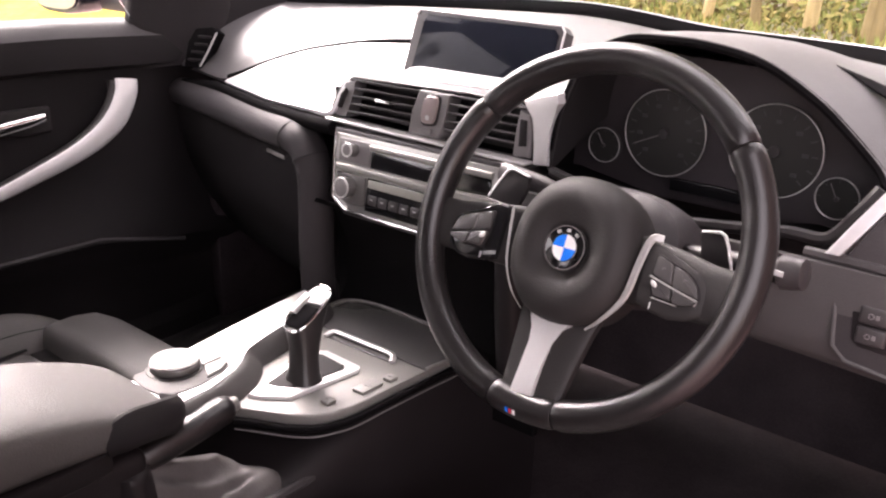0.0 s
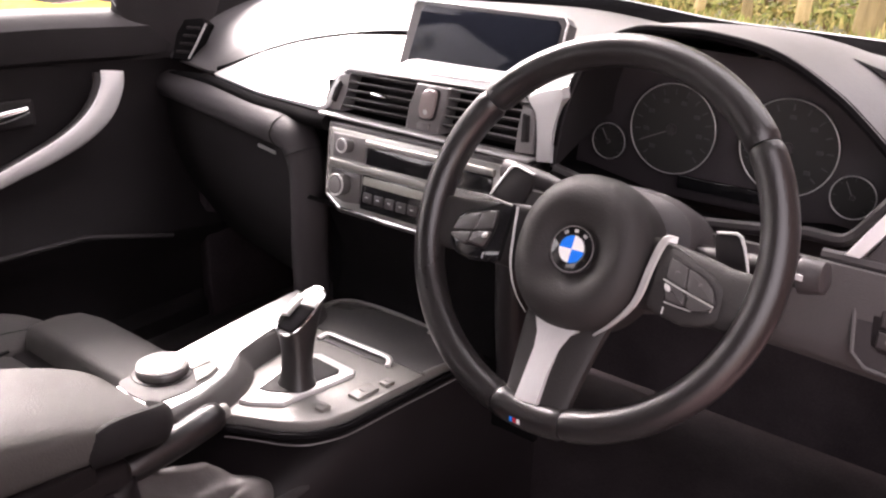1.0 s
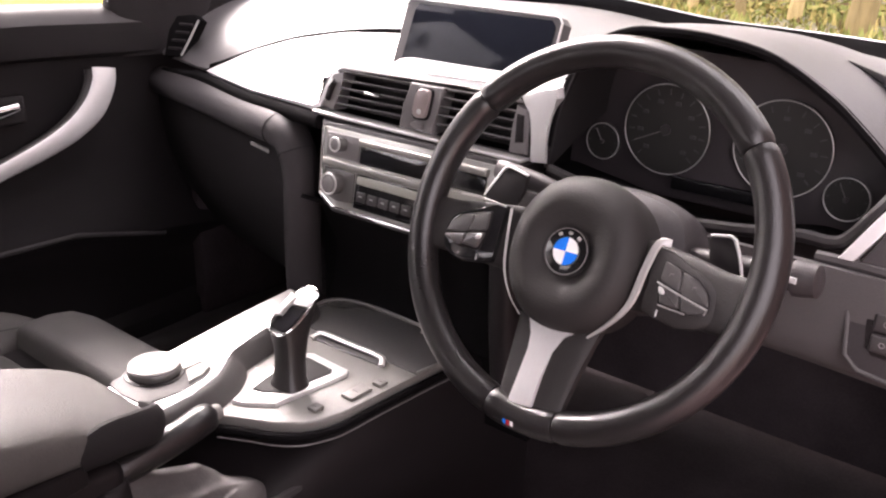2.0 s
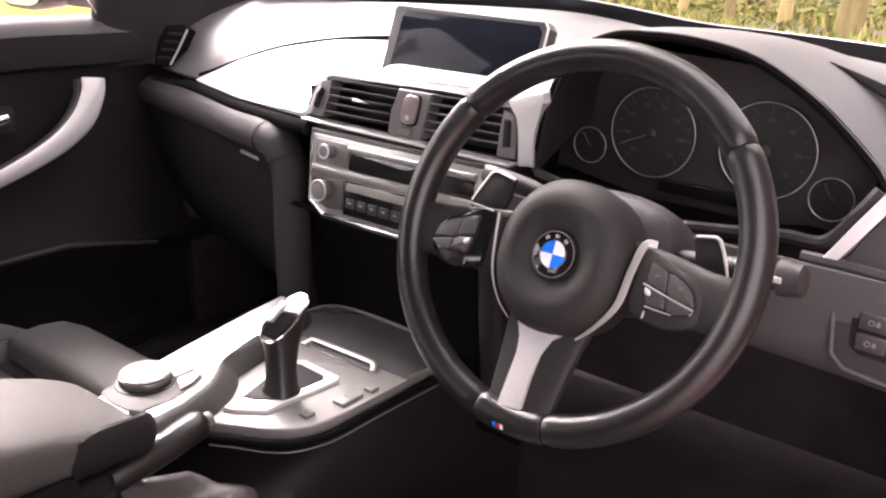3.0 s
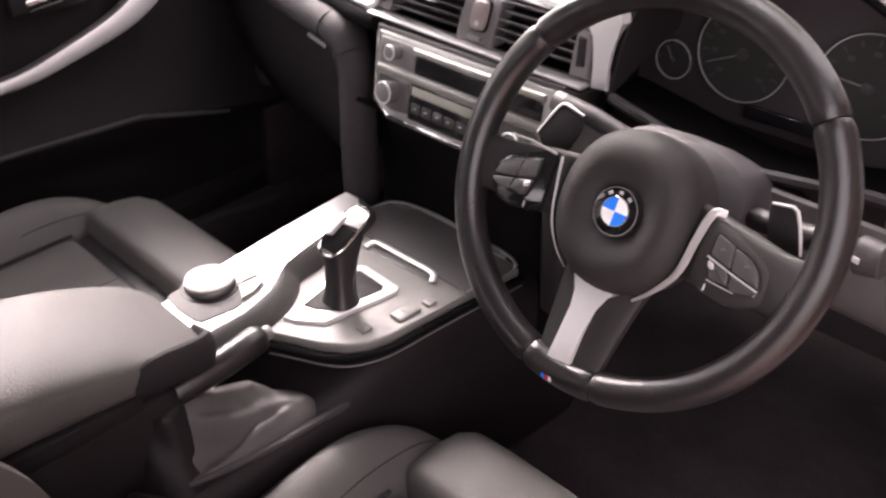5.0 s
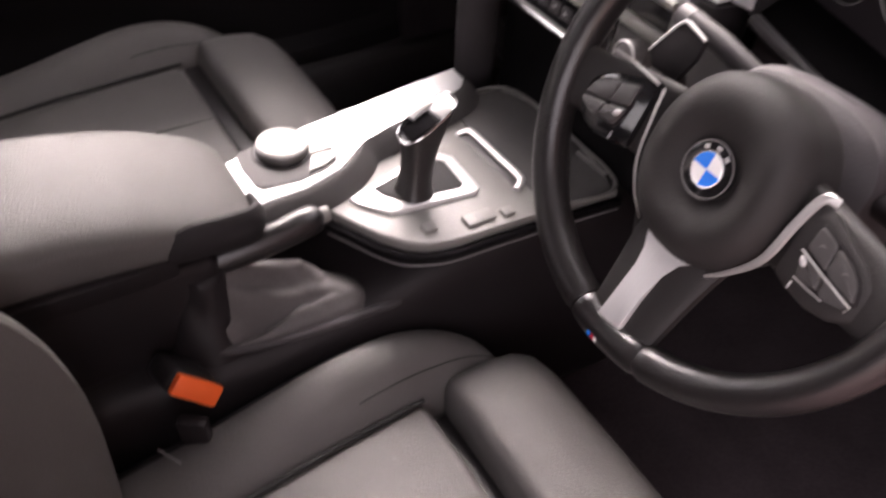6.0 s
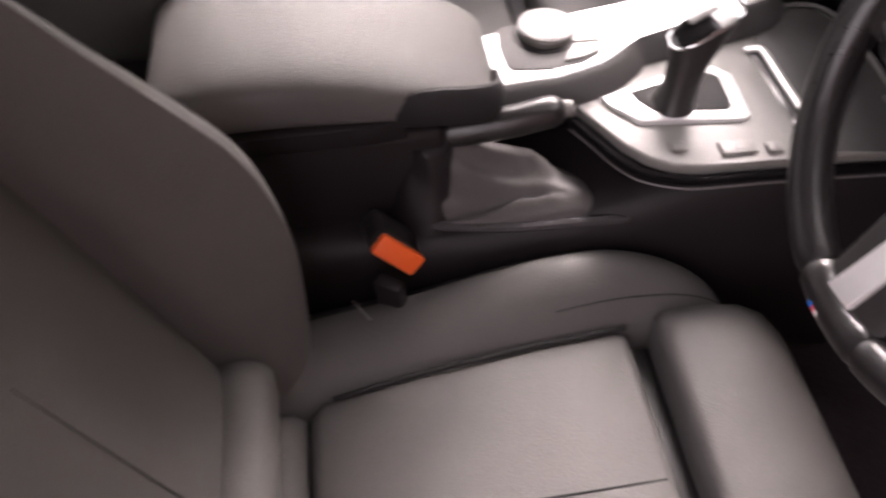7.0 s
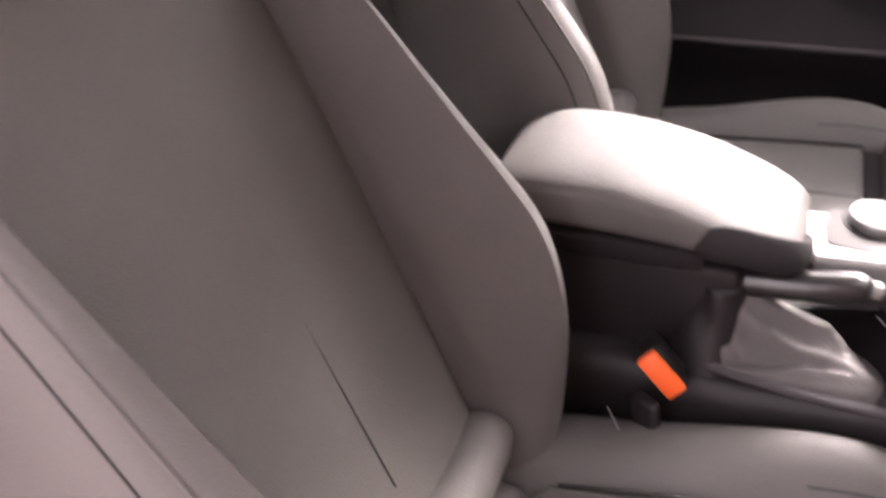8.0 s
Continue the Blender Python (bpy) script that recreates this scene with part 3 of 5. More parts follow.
part("vent_edge", sweep([M_SV @ Vector(q) for q in ((0.007, 0.002, 0.004), (0.021, 0.030, 0.004), (0.036, 0.064, 0.004))], 0.0018, 8), SATIN, vent, "thin silver vent edge")

# lining behind the stack, near-black in place of the shade there
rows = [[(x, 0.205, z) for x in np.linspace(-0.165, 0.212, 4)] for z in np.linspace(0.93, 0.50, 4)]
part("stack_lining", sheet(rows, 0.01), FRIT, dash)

# ---- centre vents ----
vents = thing("centre_vents", (0.055, 0.16, 0.90), "black double centre air vent with chrome-tipped slats, set in the dash", "air vent")
outl = [(-0.126, 0.899), (-0.120, 0.917), (-0.111, 0.933), (-0.097, 0.949), (-0.078, 0.957), (0.02, 0.959), (0.12, 0.961), (0.198, 0.957), (0.2145, 0.950), (0.2165, 0.93), (0.2155, 0.895)]
part("housing", prism(outl, -0.05, -0.028, M_FACE, 0), BLACK, vents)
rim = [Vector((x, 0.150, z)) for x, z in outl]
part("rim", sweep([tuple(v) for v in rim] + [tuple(rim[0])], 0.0022, 8), HARD, vents)
for k in range(5):
    z = 0.9085 + 0.0108 * k
    d = 0.33 * (z - 0.93)
    for x, w, dz in ((-0.028 + d, 0.125, 0.0), (0.144 + 0.5 * d, 0.115, 0.001)):
        sl = part("slat", box(w, 0.022, 0.0035, pose(x, 0.158, z + dz, -12), 0.0012), BLACK, vents)
        part("slat_edge", box(w, 0.0016, 0.0016, pose(x, 0.1470, z + dz + 0.0035, -12), 0.0004), VENT_GREY if x > 0 else SHUTTER, sl, "paler front edge")
part("tab", box(0.026, 0.008, 0.006, pose(-0.024, 0.149, 0.9315, -12), 0.002), CHROME, vents, "small chrome slat tab")
part("tab", box(0.020, 0.008, 0.006, pose(0.150, 0.149, 0.9335, -12), 0.002), CHROME, vents, "small chrome slat tab")
for bz, wh in (([(-0.122, 0.902), (-0.113, 0.925), (-0.103, 0.940), (-0.092, 0.950), (-0.068, 0.956), (-0.082, 0.930), (-0.090, 0.902)], [(-0.106, 0.916), (-0.098, 0.934), (-0.089, 0.943), (-0.086, 0.938), (-0.094, 0.924), (-0.099, 0.914)]),
               ([(0.197, 0.953), (0.2125, 0.949), (0.2145, 0.93), (0.214, 0.898), (0.189, 0.897), (0.193, 0.925)], [(0.2005, 0.943), (0.2085, 0.942), (0.2090, 0.912), (0.1995, 0.910)])):
    w = part("wheel_bezel", prism(bz, -0.016, 0.006, M_FACE, 0.003), VENT_GREY, vents, "dark grey bezel")
    part("thumb_wheel", prism(wh, 0.004, 0.011, M_FACE, 0.003), BLACK, w)
mid = part("middle_panel", prism([(0.043, 0.957), (0.096, 0.957), (0.087, 0.930), (0.078, 0.898), (0.024, 0.898), (0.032, 0.930)], -0.016, 0.008, M_FACE, 0.003), VENT_GREY, vents, "grey panel between the vents")
def leaning(cx, cz, hw, hh, e, n=28, lean=0.24):
    return [(cx + q.x + lean * q.y, cz + q.y) for q in squircle((0, 0, 0), (hw, 0, 0), (0, hh, 0), n, e)]


part("button_surround", prism(leaning(0.0640, 0.934, 0.0140, 0.0205, 0.45), 0.007, 0.0092, M_FACE, 0.0008), BLACK, mid)
hz = part("hazard_button", prism(leaning(0.0640, 0.9345, 0.0112, 0.0178, 0.45), 0.009, 0.0135, M_FACE, 0.0025, 3), material("hazard_grey_red", (0.30, 0.245, 0.24), 0.32, vary=0.1), mid, "reddish grey hazard button")
part("lamp_window", disc(0.0032, 0.001, 16, M_FACE @ pose(0.0620, 0.925, 0.0137)), PAPER, hz, "small pale lamp window")
part("lock_button", prism(leaning(0.0560, 0.9065, 0.0100, 0.0042, 0.5), 0.007, 0.0110, M_FACE, 0.0015), VENT_GREY, mid)
part("lower_bar", box(0.335, 0.022, 0.0035, pose(0.050, 0.141, 0.8965, 0, 1.0, 0), 0.0012), SATIN, vents, "slim silver bar below the vents")

part("lower_gap", box(0.335, 0.020, 0.012, pose(0.050, 0.146, 0.8885, 0, 1.0, 0), 0.001), BLACK, vents)

# ---- radio and climate panel ----
radio = thing("radio_panel", (0.05, 0.12, 0.79), "silver-framed radio and climate panel in the centre stack", "radio")
M_RAD = frame_of((0.055, 0.113, 0.842), (1, 0, 0), (0, 0.16, 1))
W, HH = 0.137, 0.0455
out = [(-W, HH), (W, HH), (W, -0.030), (W - 0.03, -0.056), (-W + 0.03, -0.056), (-W + 0.004, -0.040)]
part("surround", prism([(x * 1.07, y * 1.13) for x, y in out], -0.04, -0.004, M_RAD, 0.003), HARD, radio)
part("fascia", prism(out, -0.02, 0.0, M_RAD, 0.002), FASCIA, radio, "silver painted fascia")
part("upper_plate", prism([(-0.129, 0.040), (-0.074, 0.040), (-0.070, 0.031), (-0.070, 0.0095), (-0.127, 0.0095)], -0.002, 0.0025, M_RAD, 0.0015), VENT_GREY, radio, "grey plate round the small knob")
part("disc_slot", prism([(-0.068, 0.031), (0.128, 0.031), (0.128, 0.0085), (-0.068, 0.0085)], -0.004, 0.0020, M_RAD, 0.001), GLOSS, radio, "black disc slot")
for y0, y1, x0, z1, mt in ((0.031, 0.0395, -0.070, 0.006, SILVER_BAR), (-0.0035, 0.0068, -0.131, 0.0055, SILVER_BAR)):
    part("bar", prism([(x0, y0), (0.130, y0), (0.130, y1), (x0, y1)], 0.0, z1, M_RAD, 0.003, 3), mt, radio, "rounded satin silver bar")
part("climate_plate", prism([(-0.1285, -0.006), (-0.074, -0.006), (-0.072, -0.044), (-0.100, -0.047), (-0.124, -0.041)], -0.002, 0.0025, M_RAD, 0.0015), SHUTTER, radio, "dark plate round the climate knob")
part("climate_inlay", prism([(-0.071, -0.005), (0.070, -0.005), (0.070, -0.049), (-0.071, -0.049)], -0.004, 0.0016, M_RAD, 0.001), GLOSS, radio)
part("climate_plate", prism([(0.072, -0.006), (0.128, -0.006), (0.124, -0.034), (0.100, -0.047), (0.072, -0.046)], -0.002, 0.0025, M_RAD, 0.0015), SHUTTER, radio)
part("display", prism([(-0.068, -0.0065), (0.066, -0.0065), (0.066, -0.0175), (-0.068, -0.0175)], 0.001, 0.0032, M_RAD, 0.0008), material("pale_display", (0.34, 0.34, 0.30), 0.22, vary=0.1), radio, "pale grey display window")
for k in range(7):
    ky = part("key", box(0.0165, 0.013, 0.004, M_RAD @ pose(-0.0580 + 0.0190 * k, -0.0330, 0.0020), 0.0018), HARD, radio)
    part("key_mark", box(0.005, 0.0012, 0.0004, M_RAD @ pose(-0.0580 + 0.0190 * k, -0.0320, 0.0041), 0), PAPER, ky, smooth=False)
for x, y, r in ((-0.099, 0.0275, 0.0090), (-0.103, -0.0235, 0.0140), (0.103, -0.0235, 0.0140)):
    kn = part("knob", disc(r, 0.016, 32, M_RAD @ pose(x, y, 0.009), 0.0015), SHUTTER, radio, "dark ribbed rotary knob")
    part("knob_ring", torus(r * 0.93, 0.0013, 36, 8, M_RAD @ pose(x, y, 0.017)), SATIN, kn, "bright ring on the knob")
    part("knob_cap", disc(r * 0.74, 0.002, 28, M_RAD @ pose(x, y, 0.0172), 0.0006), VENT_GREY, kn)
part("chrome_edge", sweep([M_RAD @ Vector((x, y, 0.001)) for x, y in ((-W, HH), (-W + 0.004, -0.040), (-W + 0.03, -0.056), (W - 0.03, -0.056))], 0.0022, 8), CHROME, radio)
# storage opening below, its near-black standing for the shade inside
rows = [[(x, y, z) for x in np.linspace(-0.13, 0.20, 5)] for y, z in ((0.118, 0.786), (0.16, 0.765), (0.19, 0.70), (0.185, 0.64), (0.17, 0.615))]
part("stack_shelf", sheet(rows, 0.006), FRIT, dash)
rows = [squircle((0.205, y + 0.03, z), (0.018, 0, 0), (0, 0.03, 0), 16, 0.6) for z, y in ((0.89, 0.125), (0.80, 0.112), (0.70, 0.118), (0.60, 0.13))]
part("stack_edge", loft(rows), BLACK, dash)

# ---- display screen on the dash ----
scr = thing("display_screen", (0.02, 0.29, 0.945), "wide black display screen standing on the dash, switched off", "screen")
TL, TR, BL = Vector((-0.100, 0.304, 1.038)), Vector((0.155, 0.300, 1.034)), Vector((-0.112, 0.276, 0.951))
ux = (TR - TL).normalized()
uy = (TL - BL) - ux * (TL - BL).dot(ux)
M_SCR = frame_of(BL, ux, uy)
w, h, sk = (TR - TL).length, uy.length, (TL - BL).dot(ux)
out = [(0.004, 0), (w + sk, 0), (w + sk + 0.001, h - 0.008), (w + sk - 0.006, h), (sk + 0.004, h), (sk - 0.002, h - 0.008)]
part("housing", prism(out, -0.022, 0, M_SCR, 0.003, 3), HARD, scr)
part("glass", prism([(x + (0.018 if i in (0, 4, 5) else -0.008), y + (-0.006 if y > 0.04 else 0.004)) for i, (x, y) in enumerate(out)], 0.0, 0.0012, M_SCR, 0.0005), SCREEN, scr, "glossy black display glass")
part("bezel_edge", sweep([M_SCR @ Vector((x, y, 0.0)) for x, y in out[1:]], 0.0016, 8), SATIN, scr)
part("foot", box(0.20, 0.05, 0.03, pose(0.02, 0.300, 0.945), 0.006), DARK, scr)

# ---- instrument hood and instruments ----
LIP = [(0.236, 0.150, 0.888), (0.240, 0.155, 0.94), (0.248, 0.165, 0.985), (0.262, 0.180, 1.022), (0.300, 0.190, 1.043), (0.345, 0.192, 1.047), (0.395, 0.192, 1.045), (0.453, 0.190, 1.034), (0.509, 0.188, 1.005), (0.544, 0.186, 0.979), (0.578, 0.180, 0.951), (0.612, 0.165, 0.925), (0.68, 0.20, 0.925)]
lip = spline(LIP, 45)
rows = []
for v in np.linspace(0, 1, 14):
    row = []
    for i, (x, y, z) in enumerate(lip):
        k = min(1, i / 14)                      # the steep side next to the vents stays steep
        fx = 0.10 + (0.70 - 0.10) * i / 44
        tx = x + (fx - x) * (v ** 1.5) * (0.25 + 0.75 * k)
        ty = y + (base_y(tx) - y) * v
        top = 0.976 + 0.03 * (1 - v) + 0.034 * (1 - v) * math.sin(math.pi * min(1, max(0, (x - 0.236) / 0.42)))
        tz = z + (top - z) * (1 - (1 - v) ** 2) + 0.006 * math.sin(math.pi * min(1, 2 * v))
        row.append((tx, ty, tz))
    rows.append(row)
part("instrument_hood", sheet([r[12:] for r in rows], 0.006), PAD, dash, "grained black hood over the instruments")
# same hood, its inner side coloured dark in place of shade
part("hood_side", sheet([r[:13] for r in rows], 0.006), DARK, dash, "inner side of the hood, darkened for its shade")
part("hood_lip", sweep(lip[2:41] + np.array([0, 0.003, -0.005]), 0.005, 8), FRIT, dash)
dm = spline([(0.496, 0.2845, 1.0230), (0.520, 0.2830, 1.0140), (0.545, 0.2770, 1.0050), (0.580, 0.2660, 0.9930)], 18)
part("demister_slot", sweep(dm, np.interp(np.linspace(0, 1, 18), [0, 0.35, 1], [0.001, 0.008, 0.017]), 12, (1.0, 0.25)), FRIT, dash, "narrow black demister slot")
# recess from the lip to the dials, near-black for the hood's shade
GC = Vector((0.385, 0.272, 0.925))
inner = []
for x, y, z in lip[:40]:
    inner.append((x, y, z))
low = spline([(0.590, 0.155, 0.935), (0.577, 0.149, 0.912), (0.562, 0.147, 0.889), (0.548, 0.146, 0.880), (0.515, 0.145, 0.880), (0.46, 0.14, 0.873), (0.38, 0.135, 0.868), (0.30, 0.14, 0.880), (0.245, 0.148, 0.888)], 26)
ring = [tuple(p) for p in inner] + [tuple(p) for p in low]
rings = []
for v in np.linspace(0, 1, 6):
    rings.append([Vector((GC.x + (x - GC.x) * (1 + (0.27 if x < GC.x else -0.10) * v), y + (0.275 - y) * v, GC.z + (z - 0.004 - GC.z) * (1 - 0.10 * v if z > GC.z else 1 + 0.45 * v))) for x, y, z in ring])
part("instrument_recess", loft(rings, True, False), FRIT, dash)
part("recess_edge", sweep(low, 0.0065, 8), BLACK, dash)
cl = thing("instrument_cluster", (0.385, 0.275, 0.87), "dark instrument cluster with four chrome-ringed dials behind the wheel", "instruments")
part("face", prism(fillet([(0.160, 0.846), (0.590, 0.846), (0.590, 0.915), (0.545, 0.962), (0.500, 0.992), (0.440, 1.012), (0.300, 1.018), (0.220, 1.000), (0.160, 0.950)], 0.01), -0.005, 0.005, frame_of((0, 0.282, 0), (1, 0, 0), (0, 0, 1)), 0.002), DIAL_FACE, cl)


def dial(x, z, r, a, ticks):
    m = frame_of((x, 0.272, z), (1, 0, 0), (0, 0, 1))
    d = part("dial", disc(r, 0.006, 48, m), DIAL_BLACK, cl)
    part("ring", torus(r, 0.00075, 72, 8, m @ pose(0, 0, 0.004)), SATIN, d, "thin chrome ring")
    bm = None
    for k in range(ticks):
        t = radians(225 - 270 * k / (ticks - 1))
        bm = box(r * 0.13, r * 0.03, 0.001, m @ pose(r * 0.83 * math.cos(t), r * 0.83 * math.sin(t), 0.0038, 0, 0, math.degrees(t)), 0, bm=bm)
    part("scale", bm, DIAL_PRINT, d, smooth=False)["kind"] = "stuff"
    bm = None
    if r > 0.03:
        for k in range(0, ticks, 2):
            t = radians(225 - 270 * k / (ticks - 1))
            bm = box(r * 0.13, r * 0.08, 0.001, m @ pose(r * 0.63 * math.cos(t), r * 0.63 * math.sin(t), 0.0036), 0, bm=bm)
        part("numbering", bm, DIAL_PRINT, d, smooth=False)["kind"] = "stuff"
    part("pointer", box(r * 0.75, r * 0.028, 0.0015, m @ pose(0, 0, 0.006, 0, 0, a) @ pose(r * 0.42, 0, 0), 0), VENT_GREY, d, "thin pale pointer")
    part("cap", disc(r * 0.12, 0.005, 20, m @ pose(0, 0, 0.006), 0.001), HARD, d)


dial(0.321, 0.926, 0.0515, 205, 15)
dial(0.452, 0.927, 0.0515, 175, 13)
dial(0.242, 0.899, 0.0215, 120, 7)
dial(0.524, 0.888, 0.0225, 118, 7)
part("display_bar", box(0.10, 0.004, 0.016, pose(0.385, 0.268, 0.868), 0.002), GLOSS, cl)

# ---- dash to the driver's right and below the wheel ----
M_R = frame_of((0.60, 0.137, 0.90), (1, 0.0, 0), (0, 0.30, 1))
part("trim_band", prism([(-0.041, -0.028), (-0.028, -0.028), (-0.013, -0.003), (0.000, 0.019), (0.045, 0.095), (0.030, 0.095), (-0.003, 0.038), (-0.020, 0.009)], -0.015, 0.004, M_R, 0.002), ALU, dash, "bright aluminium trim strip")
sv = part("side_vent", prism([(-0.024, -0.027), (0.09, -0.030), (0.09, 0.09), (0.045, 0.092), (0.002, 0.019), (-0.011, -0.003)], -0.02, 0.002, M_R, 0.002), SOFT, dash, "black side vent")
for k in range(4):
    part("slat", box(0.05, 0.010, 0.004, M_R @ pose(0.045 + 0.008 * k, -0.010 + 0.022 * k, 0.004), 0.0015), HARD, sv)
part("trim_lip", sweep(spline([(0.54, 0.132, 0.869), (0.58, 0.130, 0.870), (0.64, 0.128, 0.868), (0.70, 0.13, 0.862)], 10), 0.006, 8), HARD, dash)
rows = []
for y, z in ((0.128, 0.866), (0.126, 0.84), (0.130, 0.80), (0.137, 0.782), (0.146, 0.772), (0.165, 0.766), (0.21, 0.762), (0.30, 0.760)):
    rows.append([(x, y, z - 0.05 * max(0, x - 0.53) * (1 if z < 0.80 else 0)) for x in np.linspace(0.21, 0.70, 14)])
part("knee_panel", sheet(rows, 0.01), PAD, dash, "grey-black panel below the wheel")
M_L = frame_of((0.630, 0.119, 0.816), (1, 0, 0), (0, 0.10, 1))
lt = thing("light_switch_panel", (0.625, 0.127, 0.79), "black light switch panel with two keys beside the steering column", "switch panel")
fr = [(-0.056, 0.044), (0.06, 0.046), (0.06, -0.046), (-0.034, -0.035), (-0.047, -0.024)]
part("surround", prism(fr, -0.01, 0.002, M_L, 0.003), SOFT, lt)
part("frame_edge", sweep([M_L @ Vector((x, y, 0.002)) for x, y in [fr[0], fr[4], fr[3], fr[2]]], 0.0022, 8), PAD, lt)
part("key_recess", prism([(-0.038, 0.027), (0.004, 0.028), (0.004, -0.020), (-0.026, -0.018), (-0.033, -0.012)], 0.0, 0.0034, M_L, 0.001), BLACK, lt)
for y in (0.0135, -0.0055):
    k = part("key", box(0.026, 0.0165, 0.006, M_L @ pose(-0.0165, y, 0.004), 0.0025, 3), HARD, lt)
    part("symbol", torus(0.0022, 0.0005, 16, 6, M_L @ pose(-0.019, y, 0.0072)), VENT_GREY, k)
    part("symbol", box(0.0032, 0.0040, 0.0006, M_L @ pose(-0.0135, y, 0.0072), 0), VENT_GREY, k, smooth=False)
part("dial", disc(0.018, 0.012, 28, M_L @ pose(0.033, 0.002, 0.006), 0.002), HARD, lt)

# ---- steering wheel, in its own plane ----
TILT = 24
CW = Vector((0.37, 0, 0.88))
U, N = Vector((0, math.sin(radians(TILT)), math.cos(radians(TILT)))), Vector((0, -math.cos(radians(TILT)), math.sin(radians(TILT))))
M_W = Matrix((Vector((1, 0, 0)), U, N)).transposed().to_4x4()
M_W.translation = CW
col = thing("steering_column", (0.37, 0.15, 0.84), "black steering column shroud with stalks, behind the wheel", "steering column")
rings = []
for z, a, b, c in ((-0.060, 0.060, 0.046, 0.000), (-0.066, 0.074, 0.056, 0.000), (-0.080, 0.080, 0.060, 0.001), (-0.11, 0.080, 0.058, 0.002), (-0.18, 0.074, 0.052, 0.000), (-0.30, 0.062, 0.046, -0.004)):
    rings.append([M_W @ p for p in squircle((0, c, z), (a, 0, 0), (0, b, 0), 28, 0.7)])
part("shroud", loft(rings), SOFT, col)
part("shroud_edge", sweep([M_W @ Vector(v) for v in spline([(-0.045, 0.057, -0.079), (0.0102, 0.0600, -0.079), (0.0357, 0.0545, -0.079), (0.0565, 0.0418, -0.079), (0.0690, 0.0215, -0.079), (0.0760, -0.002, -0.079)], 24)], 0.0013, 6), PAD, col, "raised edge of the shroud")
sw = new("steering_wheel")
sw.matrix_basis = M_W
tagged(sw, "black leather sports steering wheel with silver spoke and round badge", "steering wheel")
R0, RT = 0.1702, 0.0149


def rim_arc(a0, a1, n):
    rings = []
    for i, a in enumerate(np.linspace(a0, a1, n)):
        d = min(a - a0, a1 - a)
        k = 1 - 0.10 * math.exp(-(d / 0.7) ** 2)
        bul = 1 + 0.10 * (math.exp(-((a - 48) / 14) ** 2) + math.exp(-((a - 132) / 14) ** 2))
        t = radians(a)
        rings.append([Vector(((R0 + RT * k * math.cos(b)) * math.cos(t), (R0 + RT * k * math.cos(b)) * math.sin(t), RT * 1.08 * k * bul * math.sin(b))) for b in np.linspace(0, 2 * math.pi, 18, endpoint=False)])
    return loft(rings)


for a0, a1, n in ((38.2, 141.8, 60), (-77.8, 37.8, 64), (142.2, 257.8, 64), (258.2, 281.8, 16)):
    part("rim", rim_arc(a0, a1, n), WHEEL_SKIN, sw, "black leather rim")
# stitched seam on the inside of the rim
for a0, a1 in ((40, 140),):
    part("stitching", torus(R0 - RT * 0.9, 0.0011, 60, 6, pose(0, 0, 0.004), a0, a1), SEAM, sw)
HC = (0.001, -0.0165)
rings = []
for z, a, b in ((-0.060, 0.050, 0.054), (-0.045, 0.064, 0.070), (-0.015, 0.0655, 0.0725), (0.000, 0.0640, 0.0710), (0.009, 0.0600, 0.0665), (0.015, 0.053, 0.059), (0.0180, 0.046, 0.051), (0.0178, 0.039, 0.043), (0.0155, 0.032, 0.034), (0.0130, 0.0265, 0.0272), (0.0115, 0.0230, 0.0233), (0.0090, 0.0212, 0.0212)):
    rings.append(squircle((HC[0], HC[1], z), (a, 0, 0), (0, b, 0), 44, 0.92))
part("airbag_cover", loft(rings), HUB_SKIN, sw, "dark grey domed airbag cover")
bd = part("badge", disc(0.0208, 0.006, 40, pose(HC[0], HC[1], 0.0120), 0.001), GLOSS, sw, "round badge in blue, white and black")
part("badge_ring", torus(0.0207, 0.0005, 48, 6, pose(HC[0], HC[1], 0.0150)), VENT_GREY, bd)
part("badge_ring", torus(0.0128, 0.0007, 48, 6, pose(HC[0], HC[1], 0.0152)), CHROME, bd)
for q in range(4):
    pts = [(0, 0)] + [(0.0125 * math.cos(radians(q * 90 + a)), 0.0125 * math.sin(radians(q * 90 + a))) for a in np.linspace(0, 90, 9)]
    part("quadrant", prism(pts, 0.0, 0.0008, pose(HC[0], HC[1], 0.0149), 0), BLUE if q in (1, 3) else WHITE, bd, smooth=False)
for a in (55, 90, 125):
    part("badge_mark", box(0.0038, 0.0030, 0.0006, pose(HC[0] + 0.0166 * math.cos(radians(a)), HC[1] + 0.0166 * math.sin(radians(a)), 0.0151, 0, 0, a - 90), 0), SATIN, bd)
